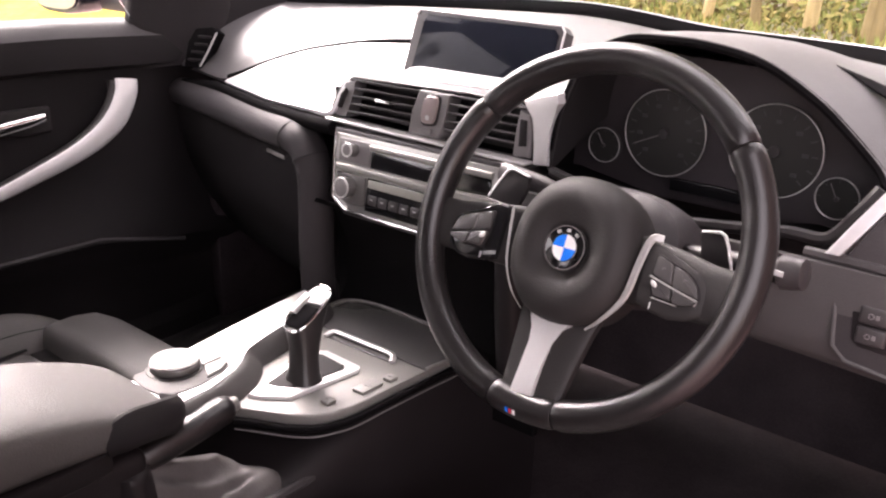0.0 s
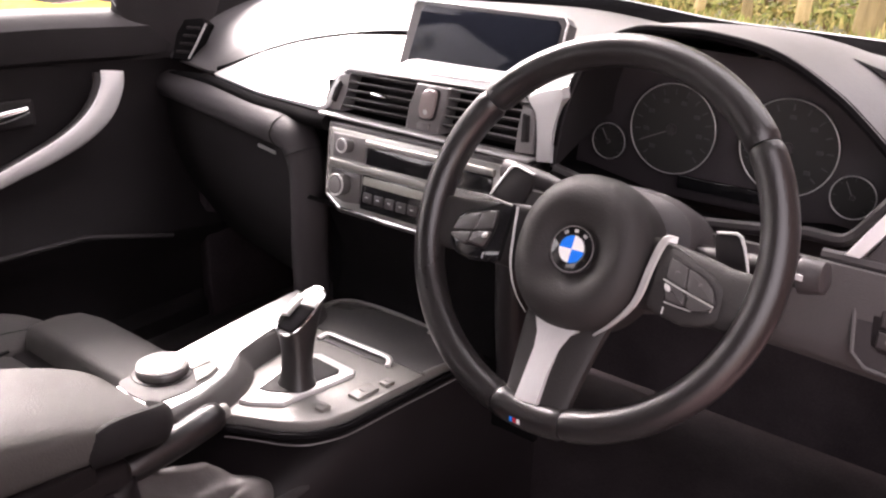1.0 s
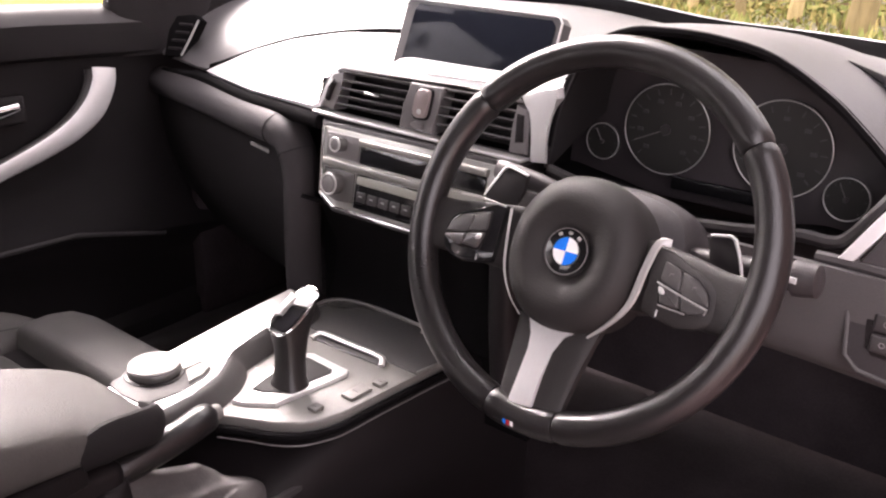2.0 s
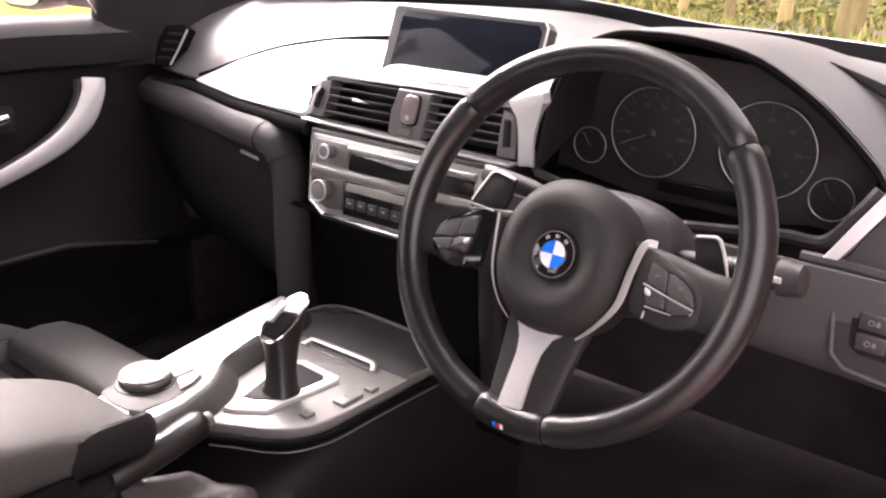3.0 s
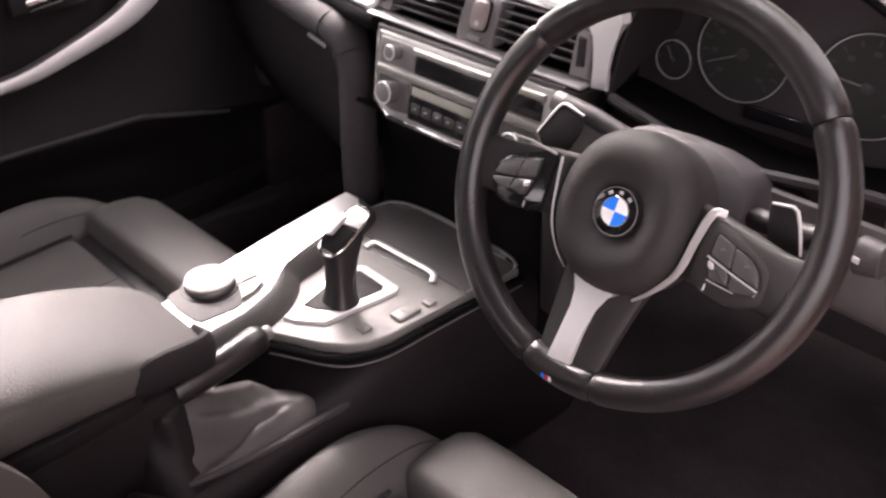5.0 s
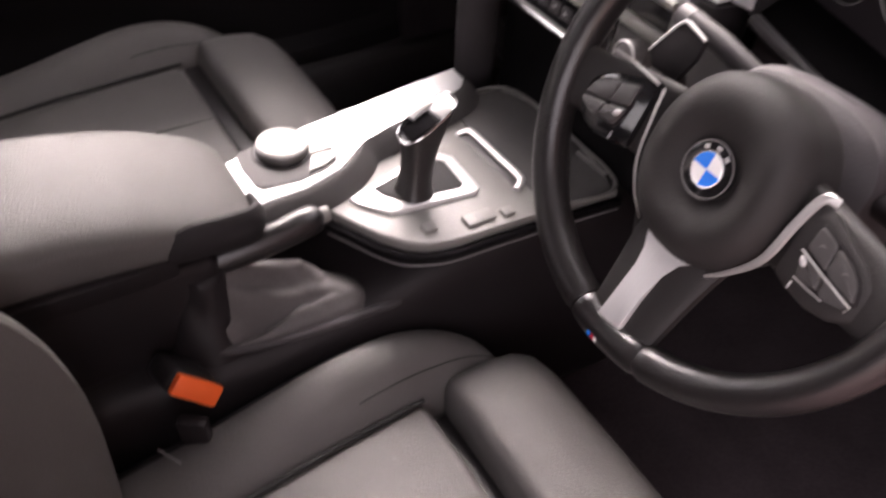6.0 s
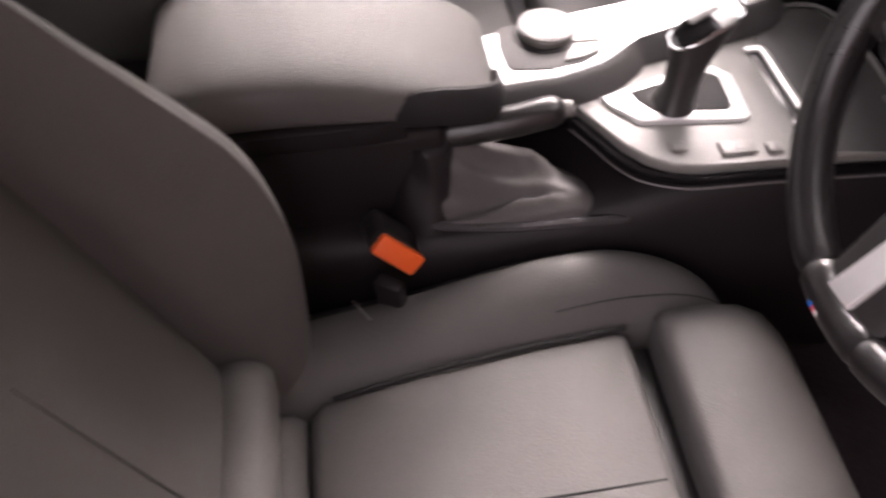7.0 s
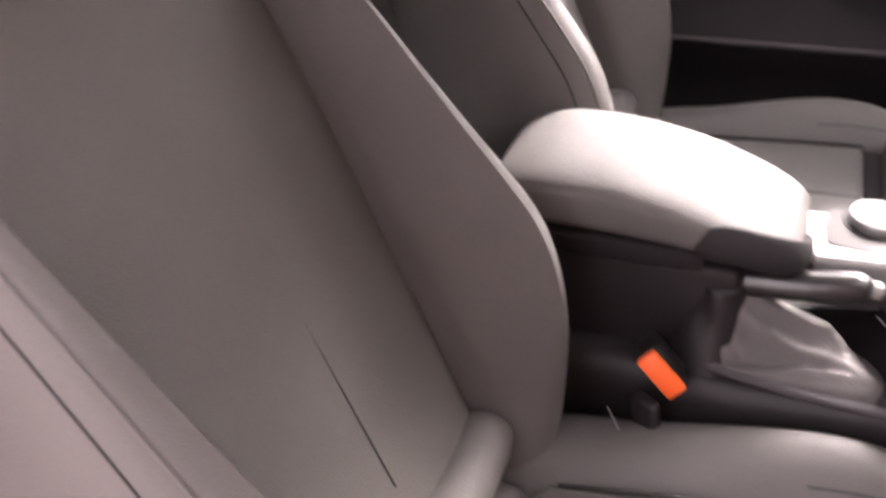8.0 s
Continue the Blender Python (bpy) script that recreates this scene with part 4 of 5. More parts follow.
# side spokes with key pods
for s in (-1, 1):
    rings = []
    for x, y, hgt, z, d in ((0.050, -0.018, 0.034, -0.022, 0.014), (0.080, -0.018, 0.031, -0.014, 0.012), (0.110, -0.020, 0.029, -0.010, 0.011), (0.137, -0.022, 0.026, -0.006, 0.010), (0.162, -0.023, 0.026, -0.003, 0.009)):
        rings.append(squircle((s * x, y, z), (0, hgt, 0), (0, 0, d), 20, 0.6))
    spk = part("spoke", loft(rings), HUB_SKIN, sw, "dark grey side spoke")
    rings = []
    for x, yt, yb, z, d in ((0.078, 0.010, -0.046, 0.0005, 0.004), (0.090, 0.0085, -0.050, 0.0015, 0.005), (0.110, 0.000, -0.053, 0.0015, 0.005), (0.126, -0.006, -0.050, 0.001, 0.005), (0.136, -0.013, -0.044, 0.0, 0.005), (0.142, -0.022, -0.038, -0.002, 0.004)):
        rings.append(squircle((s * x, (yt + yb) / 2, z), (0, (yt - yb) / 2, 0), (0, 0, d), 24, 0.6))
    pod = part("key_pod", loft(rings), HUB_SKIN if s > 0 else GLOSS, spk, "raised pod carrying the wheel keys")
    dark_key = KEY_GREY
    part("key_gap", prism(fillet([(s * 0.0885, 0.0015), (s * 0.121, -0.0085), (s * 0.1315, -0.0170), (s * 0.1370, -0.0310), (s * 0.118, -0.0400), (s * 0.0925, -0.0385), (s * 0.0880, -0.0200)], 0.004), 0.0, 0.0015, pose(0, 0, 0.0058), 0.0005), BLACK, pod)
    for q in ([(0.0900, -0.0005), (0.1055, -0.0055), (0.1085, -0.0235), (0.0895, -0.0180)], [(0.1065, -0.0058), (0.1205, -0.0100), (0.1300, -0.0175), (0.1345, -0.0290), (0.1095, -0.0238)]):
        ky = part("key", prism(fillet([(s * x, y) for x, y in q], 0.003), 0.0, 0.0030, pose(0, 0, 0.0068), 0.0012, 3), dark_key, pod, "dark grey wheel key")
        cx, cy = sum(x for x, y in q) / len(q), sum(y for x, y in q) / len(q)
        if s > 0:
            part("symbol", torus(0.0017, 0.0003, 14, 6, pose(s * cx, cy, 0.0099), 30, 200), VENT_GREY, ky)
    rk = part("rocker", prism(fillet([(s * 0.0895, -0.0205), (s * 0.1090, -0.0258), (s * 0.1120, -0.0365), (s * 0.0950, -0.0370)], 0.003), 0.0, 0.0050, pose(0, 0, 0.0068), 0.0022, 3), dark_key, pod, "rocker key")
    part("rocker_tip", prism(fillet([(s * 0.0905, -0.0222), (s * 0.0965, -0.0240), (s * 0.0975, -0.0290), (s * 0.0925, -0.0282)], 0.002), 0.0, 0.0020, pose(0, 0, 0.0110), 0.0008), ALU, rk, "bright tip of the rocker")
    rk2 = part("rocker", prism(fillet([(s * 0.1100, -0.0260), (s * 0.1345, -0.0315), (s * 0.1330, -0.0345), (s * 0.1180, -0.0385), (s * 0.1128, -0.0368)], 0.0015), 0.0, 0.0045, pose(0, 0, 0.0068), 0.0018, 3), dark_key, pod, "rocker key")
    if s > 0:
        part("rocker_edge", sweep([(s * 0.0890, -0.0198, 0.0122), (s * 0.1095, -0.0250, 0.0126), (s * 0.1352, -0.0308, 0.0118), (s * 0.1335, -0.0352, 0.0110)], 0.0008, 6), SATIN, rk)
    if s > 0:
        part("rocker_edge", sweep([(s * 0.0945, -0.0378, 0.0110), (s * 0.1060, -0.0386, 0.0112), (s * 0.1180, -0.0392, 0.0104)], 0.0006, 6), SATIN, rk)
    part("symbol", box(0.0012, 0.006, 0.0005, pose(s * 0.0935, -0.0450, 0.0068), 0), PAPER, pod, smooth=False)
    e = 0.004 if s < 0 else 0.0
    p = spline([(s * 0.087, 0.014, 0.001), (s * (0.0775 - e), 0.0115, 0.004), (s * (0.0725 - e), -0.012, 0.005), (s * (0.067 - e), -0.045, 0.003), (s * 0.051, -0.069, 0.0), (s * 0.036, -0.084, -0.003)], 22)[0 if s > 0 else 5:]
    part("silver_inlay", sweep(p, [(0.0026 if i < 12 else 0.0026 - 0.00018 * (i - 11)) * (1 if s > 0 else 0.4) for i in range(22)][0 if s > 0 else 5:], 8, (1.4, 0.8), up=(0, 0, 1)), SATIN, sw, "silver inlay beside the airbag cover")
    if s < 0:
        # highlight along the spoke's top edge, laid on as a silver line
        part("spoke_edge", sweep([(-0.132, 0.0105, 0.0035), (-0.110, 0.0115, 0.0045), (-0.079, 0.0085, 0.0040)], 0.0011, 8), SATIN, spk, "thin silver line as the highlight on the spoke's edge")
    # gear paddles behind the spokes
    pp = [(0.1030, 0.0325), (0.1200, 0.0352), (0.1245, 0.0330), (0.1300, 0.0240), (0.1350, 0.0130), (0.1398, 0.0010), (0.1300, -0.0040), (0.1115, -0.0010), (0.1020, 0.0280)] if s > 0 else [(-0.0915, 0.0458), (-0.1130, 0.0506), (-0.1175, 0.0500), (-0.1212, 0.0458), (-0.1285, 0.0310), (-0.1352, 0.0165), (-0.1250, 0.0060), (-0.0980, 0.0060), (-0.0910, 0.0300)]
    pd = part("paddle", prism(pp, -0.003, 0.002, pose(0, 0, -0.040), 0.0015), BLACK, sw, "black gear paddle with silver edge")
    part("paddle_edge", sweep([(x, y, -0.0385) for x, y in pp[:6]], [0.0013, 0.0017, 0.0018, 0.0017, 0.0015, 0.0012], 8), ALU, pd, "silver paddle edge")
# lower spoke
sp = []
for y, a, z, d in ((-0.070, 0.043, -0.018, 0.010), (-0.090, 0.040, -0.012, 0.009), (-0.120, 0.036, -0.007, 0.009), (-0.150, 0.033, -0.003, 0.009), (-0.166, 0.032, 0.000, 0.008)):
    sp.append(squircle((0.002, y, z), (a, 0, 0), (0, 0, d), 24, 0.5))
low_sp = part("lower_spoke", loft(sp), HUB_SKIN, sw, "grey lower spoke")
part("silver_inlay", prism([(-0.024, 0.037), (0.027, 0.040), (0.0150, 0.029), (0.0095, 0.014), (0.0085, -0.010), (0.0095, -0.039), (-0.0145, -0.0415), (-0.0135, -0.020), (-0.0118, 0.010), (-0.0145, 0.024)], -0.003, 0.003, pose(0, -0.12, 0.0028, -8.5), 0.0015), ALU, low_sp, "brushed silver spoke inlay")
for k, m in enumerate((BLUE, RED, WHITE)):
    part("badge_bar", box(0.0032, 0.005, 0.001, pose(-0.010 + 0.0040 * k, -0.1775, 0.0135, 28), 0), m, low_sp, smooth=False)
# stalks on the column
p = [M_W @ Vector(v) for v in ((-0.05, 0.035, -0.085), (-0.10, 0.045, -0.075), (-0.135, 0.048, -0.07))]
st = part("wiper_stalk", sweep(p, [0.009, 0.010, 0.011], 12), HARD, col)
part("stalk_tip", sweep([p[2], p[2] + (p[2] - p[1]) * 0.35], 0.0105, 12), VENT_GREY, st)
p = [M_W @ Vector(v) for v in ((0.05, 0.010, -0.085), (0.12, 0.014, -0.075), (0.170, 0.017, -0.068))]
st = part("light_stalk", sweep(p, [0.010, 0.011, 0.0120], 12), BLACK, col)
tip = part("stalk_tip", sweep([p[2], p[2] + (p[2] - p[1]) * 0.06, p[2] + (p[2] - p[1]) * 0.28, p[2] + (p[2] - p[1]) * 0.31, p[2] + (p[2] - p[1]) * 0.44, p[2] + (p[2] - p[1]) * 0.47], [0.0120, 0.0150, 0.0142, 0.0135, 0.0130, 0.0100], 18, (0.95, 1.1)), HARD, st)
part("symbol", box(0.008, 0.0012, 0.005, Matrix.Translation(p[2] + Vector((0.004, -0.016, 0.003))) @ pose(0, 0, 0, 0, 0, -12), 0), PAPER, tip, smooth=False)

# ---- centre console ----
con = thing("centre_console", (0.03, 0.0, 0.27), "black centre console with grey gear panel between the seats", "console")
ZP = 0.626
panel = [(-0.004, -0.160), (0.030, -0.154), (0.060, -0.138), (0.088, -0.124), (0.110, -0.106), (0.123, -0.086), (0.129, -0.06), (0.131, 0.00), (0.135, 0.08), (0.140, 0.150), (0.06, 0.166), (-0.046, 0.168), (-0.100, 0.148), (-0.105, 0.09), (-0.072, 0.045), (-0.05, -0.03), (-0.035, -0.09), (0.0, -0.125)]
part("gear_panel", prism(panel, ZP - 0.012, ZP, None, 0.003, 3), GREY_PANEL, con, "satin grey gear panel")
edge = [(x * 1.0 + (0.007 if x > 0.02 else 0), y - (0.006 if y < -0.1 else 0), ZP - 0.012) for x, y in panel[1:10]]
part("panel_edge", sweep(spline(edge, 36), 0.0045, 8), FRIT, con)
part("panel_edge_line", sweep(spline([(x + 0.002, y - 0.002, z - 0.009) for x, y, z in edge], 36), 0.0011, 6), VENT_GREY, con)
# body below, widening forward
rings = []
for y, xl, xr, zt in ((-0.62, -0.09, 0.11, 0.545), (-0.40, -0.09, 0.115, 0.548), (-0.28, -0.10, 0.125, 0.55), (-0.17, -0.105, 0.128, 0.56), (-0.10, -0.11, 0.132, 0.585), (-0.02, -0.11, 0.134, 0.606), (0.16, -0.115, 0.142, 0.608), (0.30, -0.12, 0.15, 0.60)):
    c, hw = (xl + xr) / 2, (xr - xl) / 2
    rings.append(squircle((c, y, (zt + 0.27) / 2), (hw, 0, 0), (0, 0, (zt - 0.27) / 2), 24, 0.28))
part("body", loft(rings), BLACK, con)
# aluminium strip with the control knob
ZA = 0.644
alu = [(-0.066, -0.246), (0.014, -0.229), (0.010, -0.17), (-0.004, -0.125), (-0.022, -0.098), (-0.042, -0.078), (-0.052, -0.035), (-0.064, 0.02), (-0.082, 0.075), (-0.100, 0.092), (-0.128, 0.092), (-0.118, 0.03), (-0.100, -0.08), (-0.086, -0.16)]
M_ALU = pose(0, -0.24, ZA + 0.0055, 0) @ pose(0, 0, 0, 0.6, 0, 0) @ pose(0, 0.24, 0)
part("aluminium_strip", prism(alu, -0.012, 0.0, M_ALU, 0.003, 3), ALU, con, "bright aluminium console strip")
part("strip_base", prism(alu, -0.06, -0.012, M_ALU, 0), SOFT, con)
se = spline([(x, y, 0) for x, y in alu[1:10]], 40)
tn = np.gradient(se, axis=0)
out_n = np.array([(-t[1], t[0]) for t in tn]) / np.linalg.norm(tn[:, :2], axis=1)[:, None] * -1.0
part("strip_side", sheet([[M_ALU @ Vector((p[0] + n[0] * o, p[1] + n[1] * o, z)) for p, n in zip(se, out_n)] for o, z in ((-0.002, -0.004), (0.0015, -0.0045), (0.0050, -0.0075), (0.0100, -0.0130), (0.0150, -0.0195), (0.0175, -0.0260))], 0.003), EDGE_GREY, con, "sloping grey side of the strip")
kn = thing("control_knob", (-0.062, -0.172, 0.64), "satin silver rotary control knob on the console strip", "knob")
MK = pose(-0.060, -0.170, 0.6335)
part("base", disc(0.0335, 0.004, 40, MK @ pose(0.001, -0.001, 0.0172), 0.001), BLACK, kn, "dark ring below the knob")
part("skirt", disc(0.0275, 0.010, 40, MK @ pose(0, 0, 0.018), 0.002), KNOB, kn)
part("grip", disc(0.0292, 0.010, 40, MK @ pose(0, 0, 0.0225), 0.002), KNOB, kn)
part("cap", disc(0.0260, 0.004, 40, MK @ pose(0, 0, 0.0283), 0.0012), KNOB_CAP, kn, "brushed silver knob cap")
part("grip_ring", torus(0.0272, 0.0009, 44, 8, MK @ pose(0, 0, 0.0290)), SATIN, kn, "bright ring round the knob cap")
part("plate", prism([(-0.078, -0.212), (-0.072, -0.219), (-0.045, -0.222), (-0.014, -0.219), (-0.007, -0.214), (-0.002, -0.175), (-0.008, -0.140), (-0.018, -0.122), (-0.038, -0.115), (-0.056, -0.121), (-0.068, -0.137), (-0.082, -0.170)], 0.647, 0.6516, None, 0.001), EDGE_GREY, kn, "dark plate below the knob")
for q in ([(-0.063, -0.137), (-0.054, -0.125), (-0.039, -0.119), (-0.039, -0.146)], [(-0.036, -0.146), (-0.036, -0.119), (-0.021, -0.124), (-0.013, -0.140), (-0.010, -0.160), (-0.024, -0.152)]):
    part("key", prism(q, 0.6500, 0.6545, None, 0.0009), KNOB_CAP, kn, "flush grey key")

# gear lever
lev = thing("gear_lever", (0.035, -0.045, 0.626), "black automatic gear lever with chrome-edged head in a silver surround", "gear lever")
sur = [(0.024, -0.130), (0.036, -0.124), (0.066, -0.102), (0.076, 0.000), (0.070, 0.008), (0.008, 0.010), (-0.008, -0.004), (0.000, -0.060)]
holes = [(0.022, -0.100), (0.036, -0.096), (0.054, -0.083), (0.062, -0.012), (0.057, -0.006), (0.014, -0.004), (0.005, -0.012), (0.012, -0.06)]
part("surround", prism(sur, ZP, ZP + 0.005, None, 0.002), ALU, lev, "silver gear surround")
part("well", prism(holes, ZP + 0.004, ZP + 0.0065, None, 0.0008), DARK, lev)
rings = [squircle((0.045, -0.062, 0.628), (0.023, 0, 0), (0, 0.021, 0), 28, 0.8), squircle((0.044, -0.061, 0.640), (0.0185, 0, 0), (0, 0.0175, 0), 28, 0.8),
         squircle((0.042, -0.058, 0.658), (0.0165, 0, 0), (0, 0.017, 0.002), 28, 0.8), squircle((0.039, -0.053, 0.680), (0.0165, 0, 0), (0, 0.020, 0.006), 28, 0.8),
         squircle((0.036, -0.047, 0.700), (0.0178, 0, 0), (0, 0.026, 0.013), 28, 0.75), squircle((0.034, -0.043, 0.713), (0.0188, 0, 0), (0, 0.031, 0.019), 28, 0.7)]
part("stem", loft(rings), LEVER, lev)
MH = frame_of((0.034, -0.043, 0.714), (1, 0, 0), (0, 0.031, 0.019))
hp = squircle((0, 0, 0.001), (0.0185, 0, 0), (0, 0.036, 0), 40, 0.7)
part("head_edge", sweep([MH @ q for q in hp + [hp[0]]], 0.0014, 8, caps=False), CHROME, lev, "chrome edge round the lever head")
part("head_top", prism([(-0.015, 0.006), (0.015, 0.010), (0.016, 0.024), (0.010, 0.032), (-0.009, 0.032), (-0.015, 0.026)], 0, 0.003, MH, 0.0015), SATIN, lev, "silver top of the lever head")
part("head_face", prism([(-0.013, -0.029), (0.013, -0.029), (0.0145, 0.006), (-0.0145, 0.004)], 0, 0.0012, MH, 0.0005), FRIT, lev, "black face of the lever head")
part("unlock_button", prism([(-0.019, -0.014), (-0.008, -0.012), (-0.008, 0.016), (-0.017, 0.018)], 0.0, 0.006, MH, 0.002), SATIN, lev, "silver unlock button")

# tray edge, shutter and keys of the gear panel
part("shutter", prism([(-0.095, 0.062), (0.135, 0.060), (0.139, 0.146), (0.05, 0.160), (-0.05, 0.160), (-0.092, 0.142)], ZP, ZP + 0.002, None, 0.001), SHUTTER, con)
part("tray_slot", box(0.108, 0.014, 0.0016, pose(0.031, 0.051, ZP + 0.0006, 0, 0, 2), 0.0007), SHUTTER, con)
part("tray_edge", sweep(spline([(-0.029, 0.040, ZP + 0.002), (-0.028, 0.051, ZP + 0.004), (-0.021, 0.0560, ZP + 0.005), (0.03, 0.0575, ZP + 0.005), (0.072, 0.0585, ZP + 0.005), (0.083, 0.0550, ZP + 0.004), (0.090, 0.045, ZP + 0.002)], 30), 0.0034, 10, (1.25, 0.75)), SATIN, con, "chrome edge of the tray")
part("tray_edge", sweep([(0.066, 0.1490, ZP + 0.004), (0.116, 0.1510, ZP + 0.004)], 0.0026, 8), GREY_PANEL, con)
part("shutter_rim", sweep(spline([(-0.096, 0.070, ZP + 0.003), (-0.096, 0.140, ZP + 0.003), (-0.05, 0.162, ZP + 0.003), (0.05, 0.162, ZP + 0.003), (0.138, 0.148, ZP + 0.003), (0.135, 0.060, ZP + 0.003)], 30), 0.0024, 6), GREY_PANEL, con)
for x, y, a, b in ((0.102, -0.075, 0.013, 0.014), (0.112, -0.020, 0.018, 0.034), (0.117, 0.014, 0.013, 0.014)):
    k = part("key", box(a, b, 0.005, pose(x, y, ZP + 0.002), 0.0015), GREY_PANEL, con)
    part("key_mark", box(a * 0.5, b * 0.15, 0.0006, pose(x, y, ZP + 0.0049), 0), VENT_GREY, k, smooth=False)

# armrest
arm = thing("armrest", (0.0, -0.42, 0.55), "grey-black leather armrest box behind the console strip", "armrest")
LID = ((-0.555, -0.075, 0.070, 0.684, 0.704), (-0.545, -0.088, 0.082, 0.677, 0.722), (-0.50, -0.096, 0.090, 0.674, 0.738), (-0.43, -0.097, 0.090, 0.673, 0.738), (-0.36, -0.096, 0.088, 0.669, 0.725), (-0.31, -0.093, 0.084, 0.664, 0.709), (-0.272, -0.088, 0.076, 0.658, 0.693), (-0.250, -0.082, 0.066, 0.653, 0.680), (-0.239, -0.072, 0.050, 0.658, 0.669))
rings = []
for y, xl, xr, zb, zt in spline(LID, 57):
    rings.append(squircle(((xl + xr) / 2, y, (zb + zt) / 2), ((xr - xl) / 2, 0, 0), (0, 0, (zt - zb) / 2), 52, 0.55))
part("lid", loft(rings), LEATHER, arm, "padded leather lid")
part("lid_base", loft([squircle((-0.003, y, 0.661), (hw, 0, 0), (0, 0, 0.017), 24, 0.4) for y, hw in ((-0.54, 0.078), (-0.53, 0.085), (-0.36, 0.085), (-0.33, 0.081))]), BLACK, arm)
part("box", box(0.160, 0.34, 0.12, pose(-0.004, -0.46, 0.596), 0.012, 3), BLACK, arm)
lt_path = spline([(0.080, -0.338, 0.682), (0.083, -0.310, 0.690), (0.080, -0.280, 0.686), (0.070, -0.255, 0.678), (0.050, -0.241, 0.670), (0.020, -0.237, 0.664)], 18)
part("latch", sweep(lt_path, np.interp(np.linspace(0, 1, 18), [0, 0.15, 0.6, 1], [0.012, 0.019, 0.018, 0.010]), 14, (0.55, 1.1)), DARK, arm, "black plastic lid latch")

# hand brake with its gaiter
hb = thing("hand_brake", (0.07, -0.25, 0.55), "black leather hand brake lever with folded gaiter", "hand brake")
p = spline([(0.054, -0.178, 0.646), (0.057, -0.194, 0.647), (0.059, -0.23, 0.642), (0.053, -0.285, 0.633), (0.040, -0.335, 0.616)], 14)
part("grip", sweep(p, [0.010, 0.0140, 0.0158, 0.0162, 0.0162, 0.016, 0.0158, 0.0158, 0.016, 0.0165, 0.017, 0.018, 0.019, 0.020], 14), WHEEL_SKIN, hb)
part("release_button", disc(0.0085, 0.014, 18, frame_of((0.053, -0.174, 0.646), (1, 0, 0), (0, 0, 1)), 0.002), GREY_PANEL, hb)
# soft leather tent from the tunnel up to the lever
G_OUT = [(0.020, -0.340), (0.060, -0.352), (0.098, -0.325), (0.114, -0.270), (0.119, -0.210), (0.116, -0.165), (0.100, -0.146), (0.074, -0.150), (0.048, -0.175), (0.026, -0.230), (0.014, -0.290)]
go = spline([(x, y, 0) for x, y in G_OUT + G_OUT[:1]], 97)[:-1]
rings = []
for k in np.linspace(0, 1, 30):
    ring = []
    for p in go:
        g = np.array([0.058, min(-0.212, max(-0.318, p[1])), 0.0])
        q = p + (g - p) * k * 0.88
        ang = math.atan2(p[1] + 0.275, p[0] - 0.060)
        ridge = 0.640 - 0.36 * (g[1] + 0.318)
        z = 0.553 + 0.013 * min(1, k / 0.08) ** 0.6 + (ridge - 0.566) * max(0, (k - 0.08) / 0.92) ** 1.3
        side = min(1, k / 0.22) * (1 - 0.35 * k)
        folds = 0.75 * math.sin(3 * ang + 10 * k + 1.2) * math.exp(-((k - 0.62) / 0.28) ** 2) * (1 if p[1] < -0.22 else 0.35) + 0.5 * noise.noise(Vector((q[0] * 34, q[1] * 26, 5.0))) + 0.35 * noise.noise(Vector((q[0] * 80, q[1] * 60, 1.0)))
        seam_x, fold_x = 0.090 + 0.113 * (q[1] + 0.256), 0.1025 - 0.125 * (q[1] + 0.291)
        crease = 0.009 * math.exp(-((q[0] - seam_x) / 0.0040) ** 2) * min(1, max(0, (-0.175 - q[1]) / 0.03)) * min(1, max(0, (q[1] + 0.275) / 0.02))
        crease += 0.016 * math.exp(-((q[0] - fold_x) / 0.0050) ** 2) * min(1, max(0, (-0.222 - q[1]) / 0.02))
        toe = 0.009 * math.exp(-((q[0] - 0.102) / 0.018) ** 2 - ((q[1] + 0.185) / 0.035) ** 2)
        ring.append(Vector((q[0] + 0.003 * folds * side, q[1] + 0.003 * folds * side, z + side * ((0.0045 + 0.0060 * min(1, max(0, (-0.215 - q[1]) / 0.06))) * folds - crease + toe))))
    rings.append(ring)
part("gaiter", loft(rings), GAITER, hb, "soft creased leather gaiter", sharp=80)
# pleated boot round the foot of the lever
rings = []
for k in np.linspace(0, 1, 12):
    ring = []
    for th in np.linspace(0, 2 * math.pi, 72, endpoint=False):
        r = 1.22 - 0.95 * k + 0.40 * k * k + 0.022 * math.sin(7 * th + 2.5 * k) * math.sin(math.pi * k) + 0.03 * math.sin(3 * th + 9 * k)
        ring.append(Vector((0.058 + 0.043 * r * math.cos(th) - 0.006 * k, -0.312 + 0.040 * r * math.sin(th) + 0.004 * k, 0.546 + 0.088 * k)))
    rings.append(ring)
part("boot", loft(rings), BLACK, hb, "dark pleated leather round the foot of the lever", sharp=80)
part("ledge", sweep(spline([(0.07, -0.350, 0.554), (0.100, -0.314, 0.556), (0.117, -0.238, 0.557), (0.121, -0.167, 0.557), (0.118, -0.093, 0.552), (0.112, -0.02, 0.545)], 30), 0.0055, 8), SOFT, con)


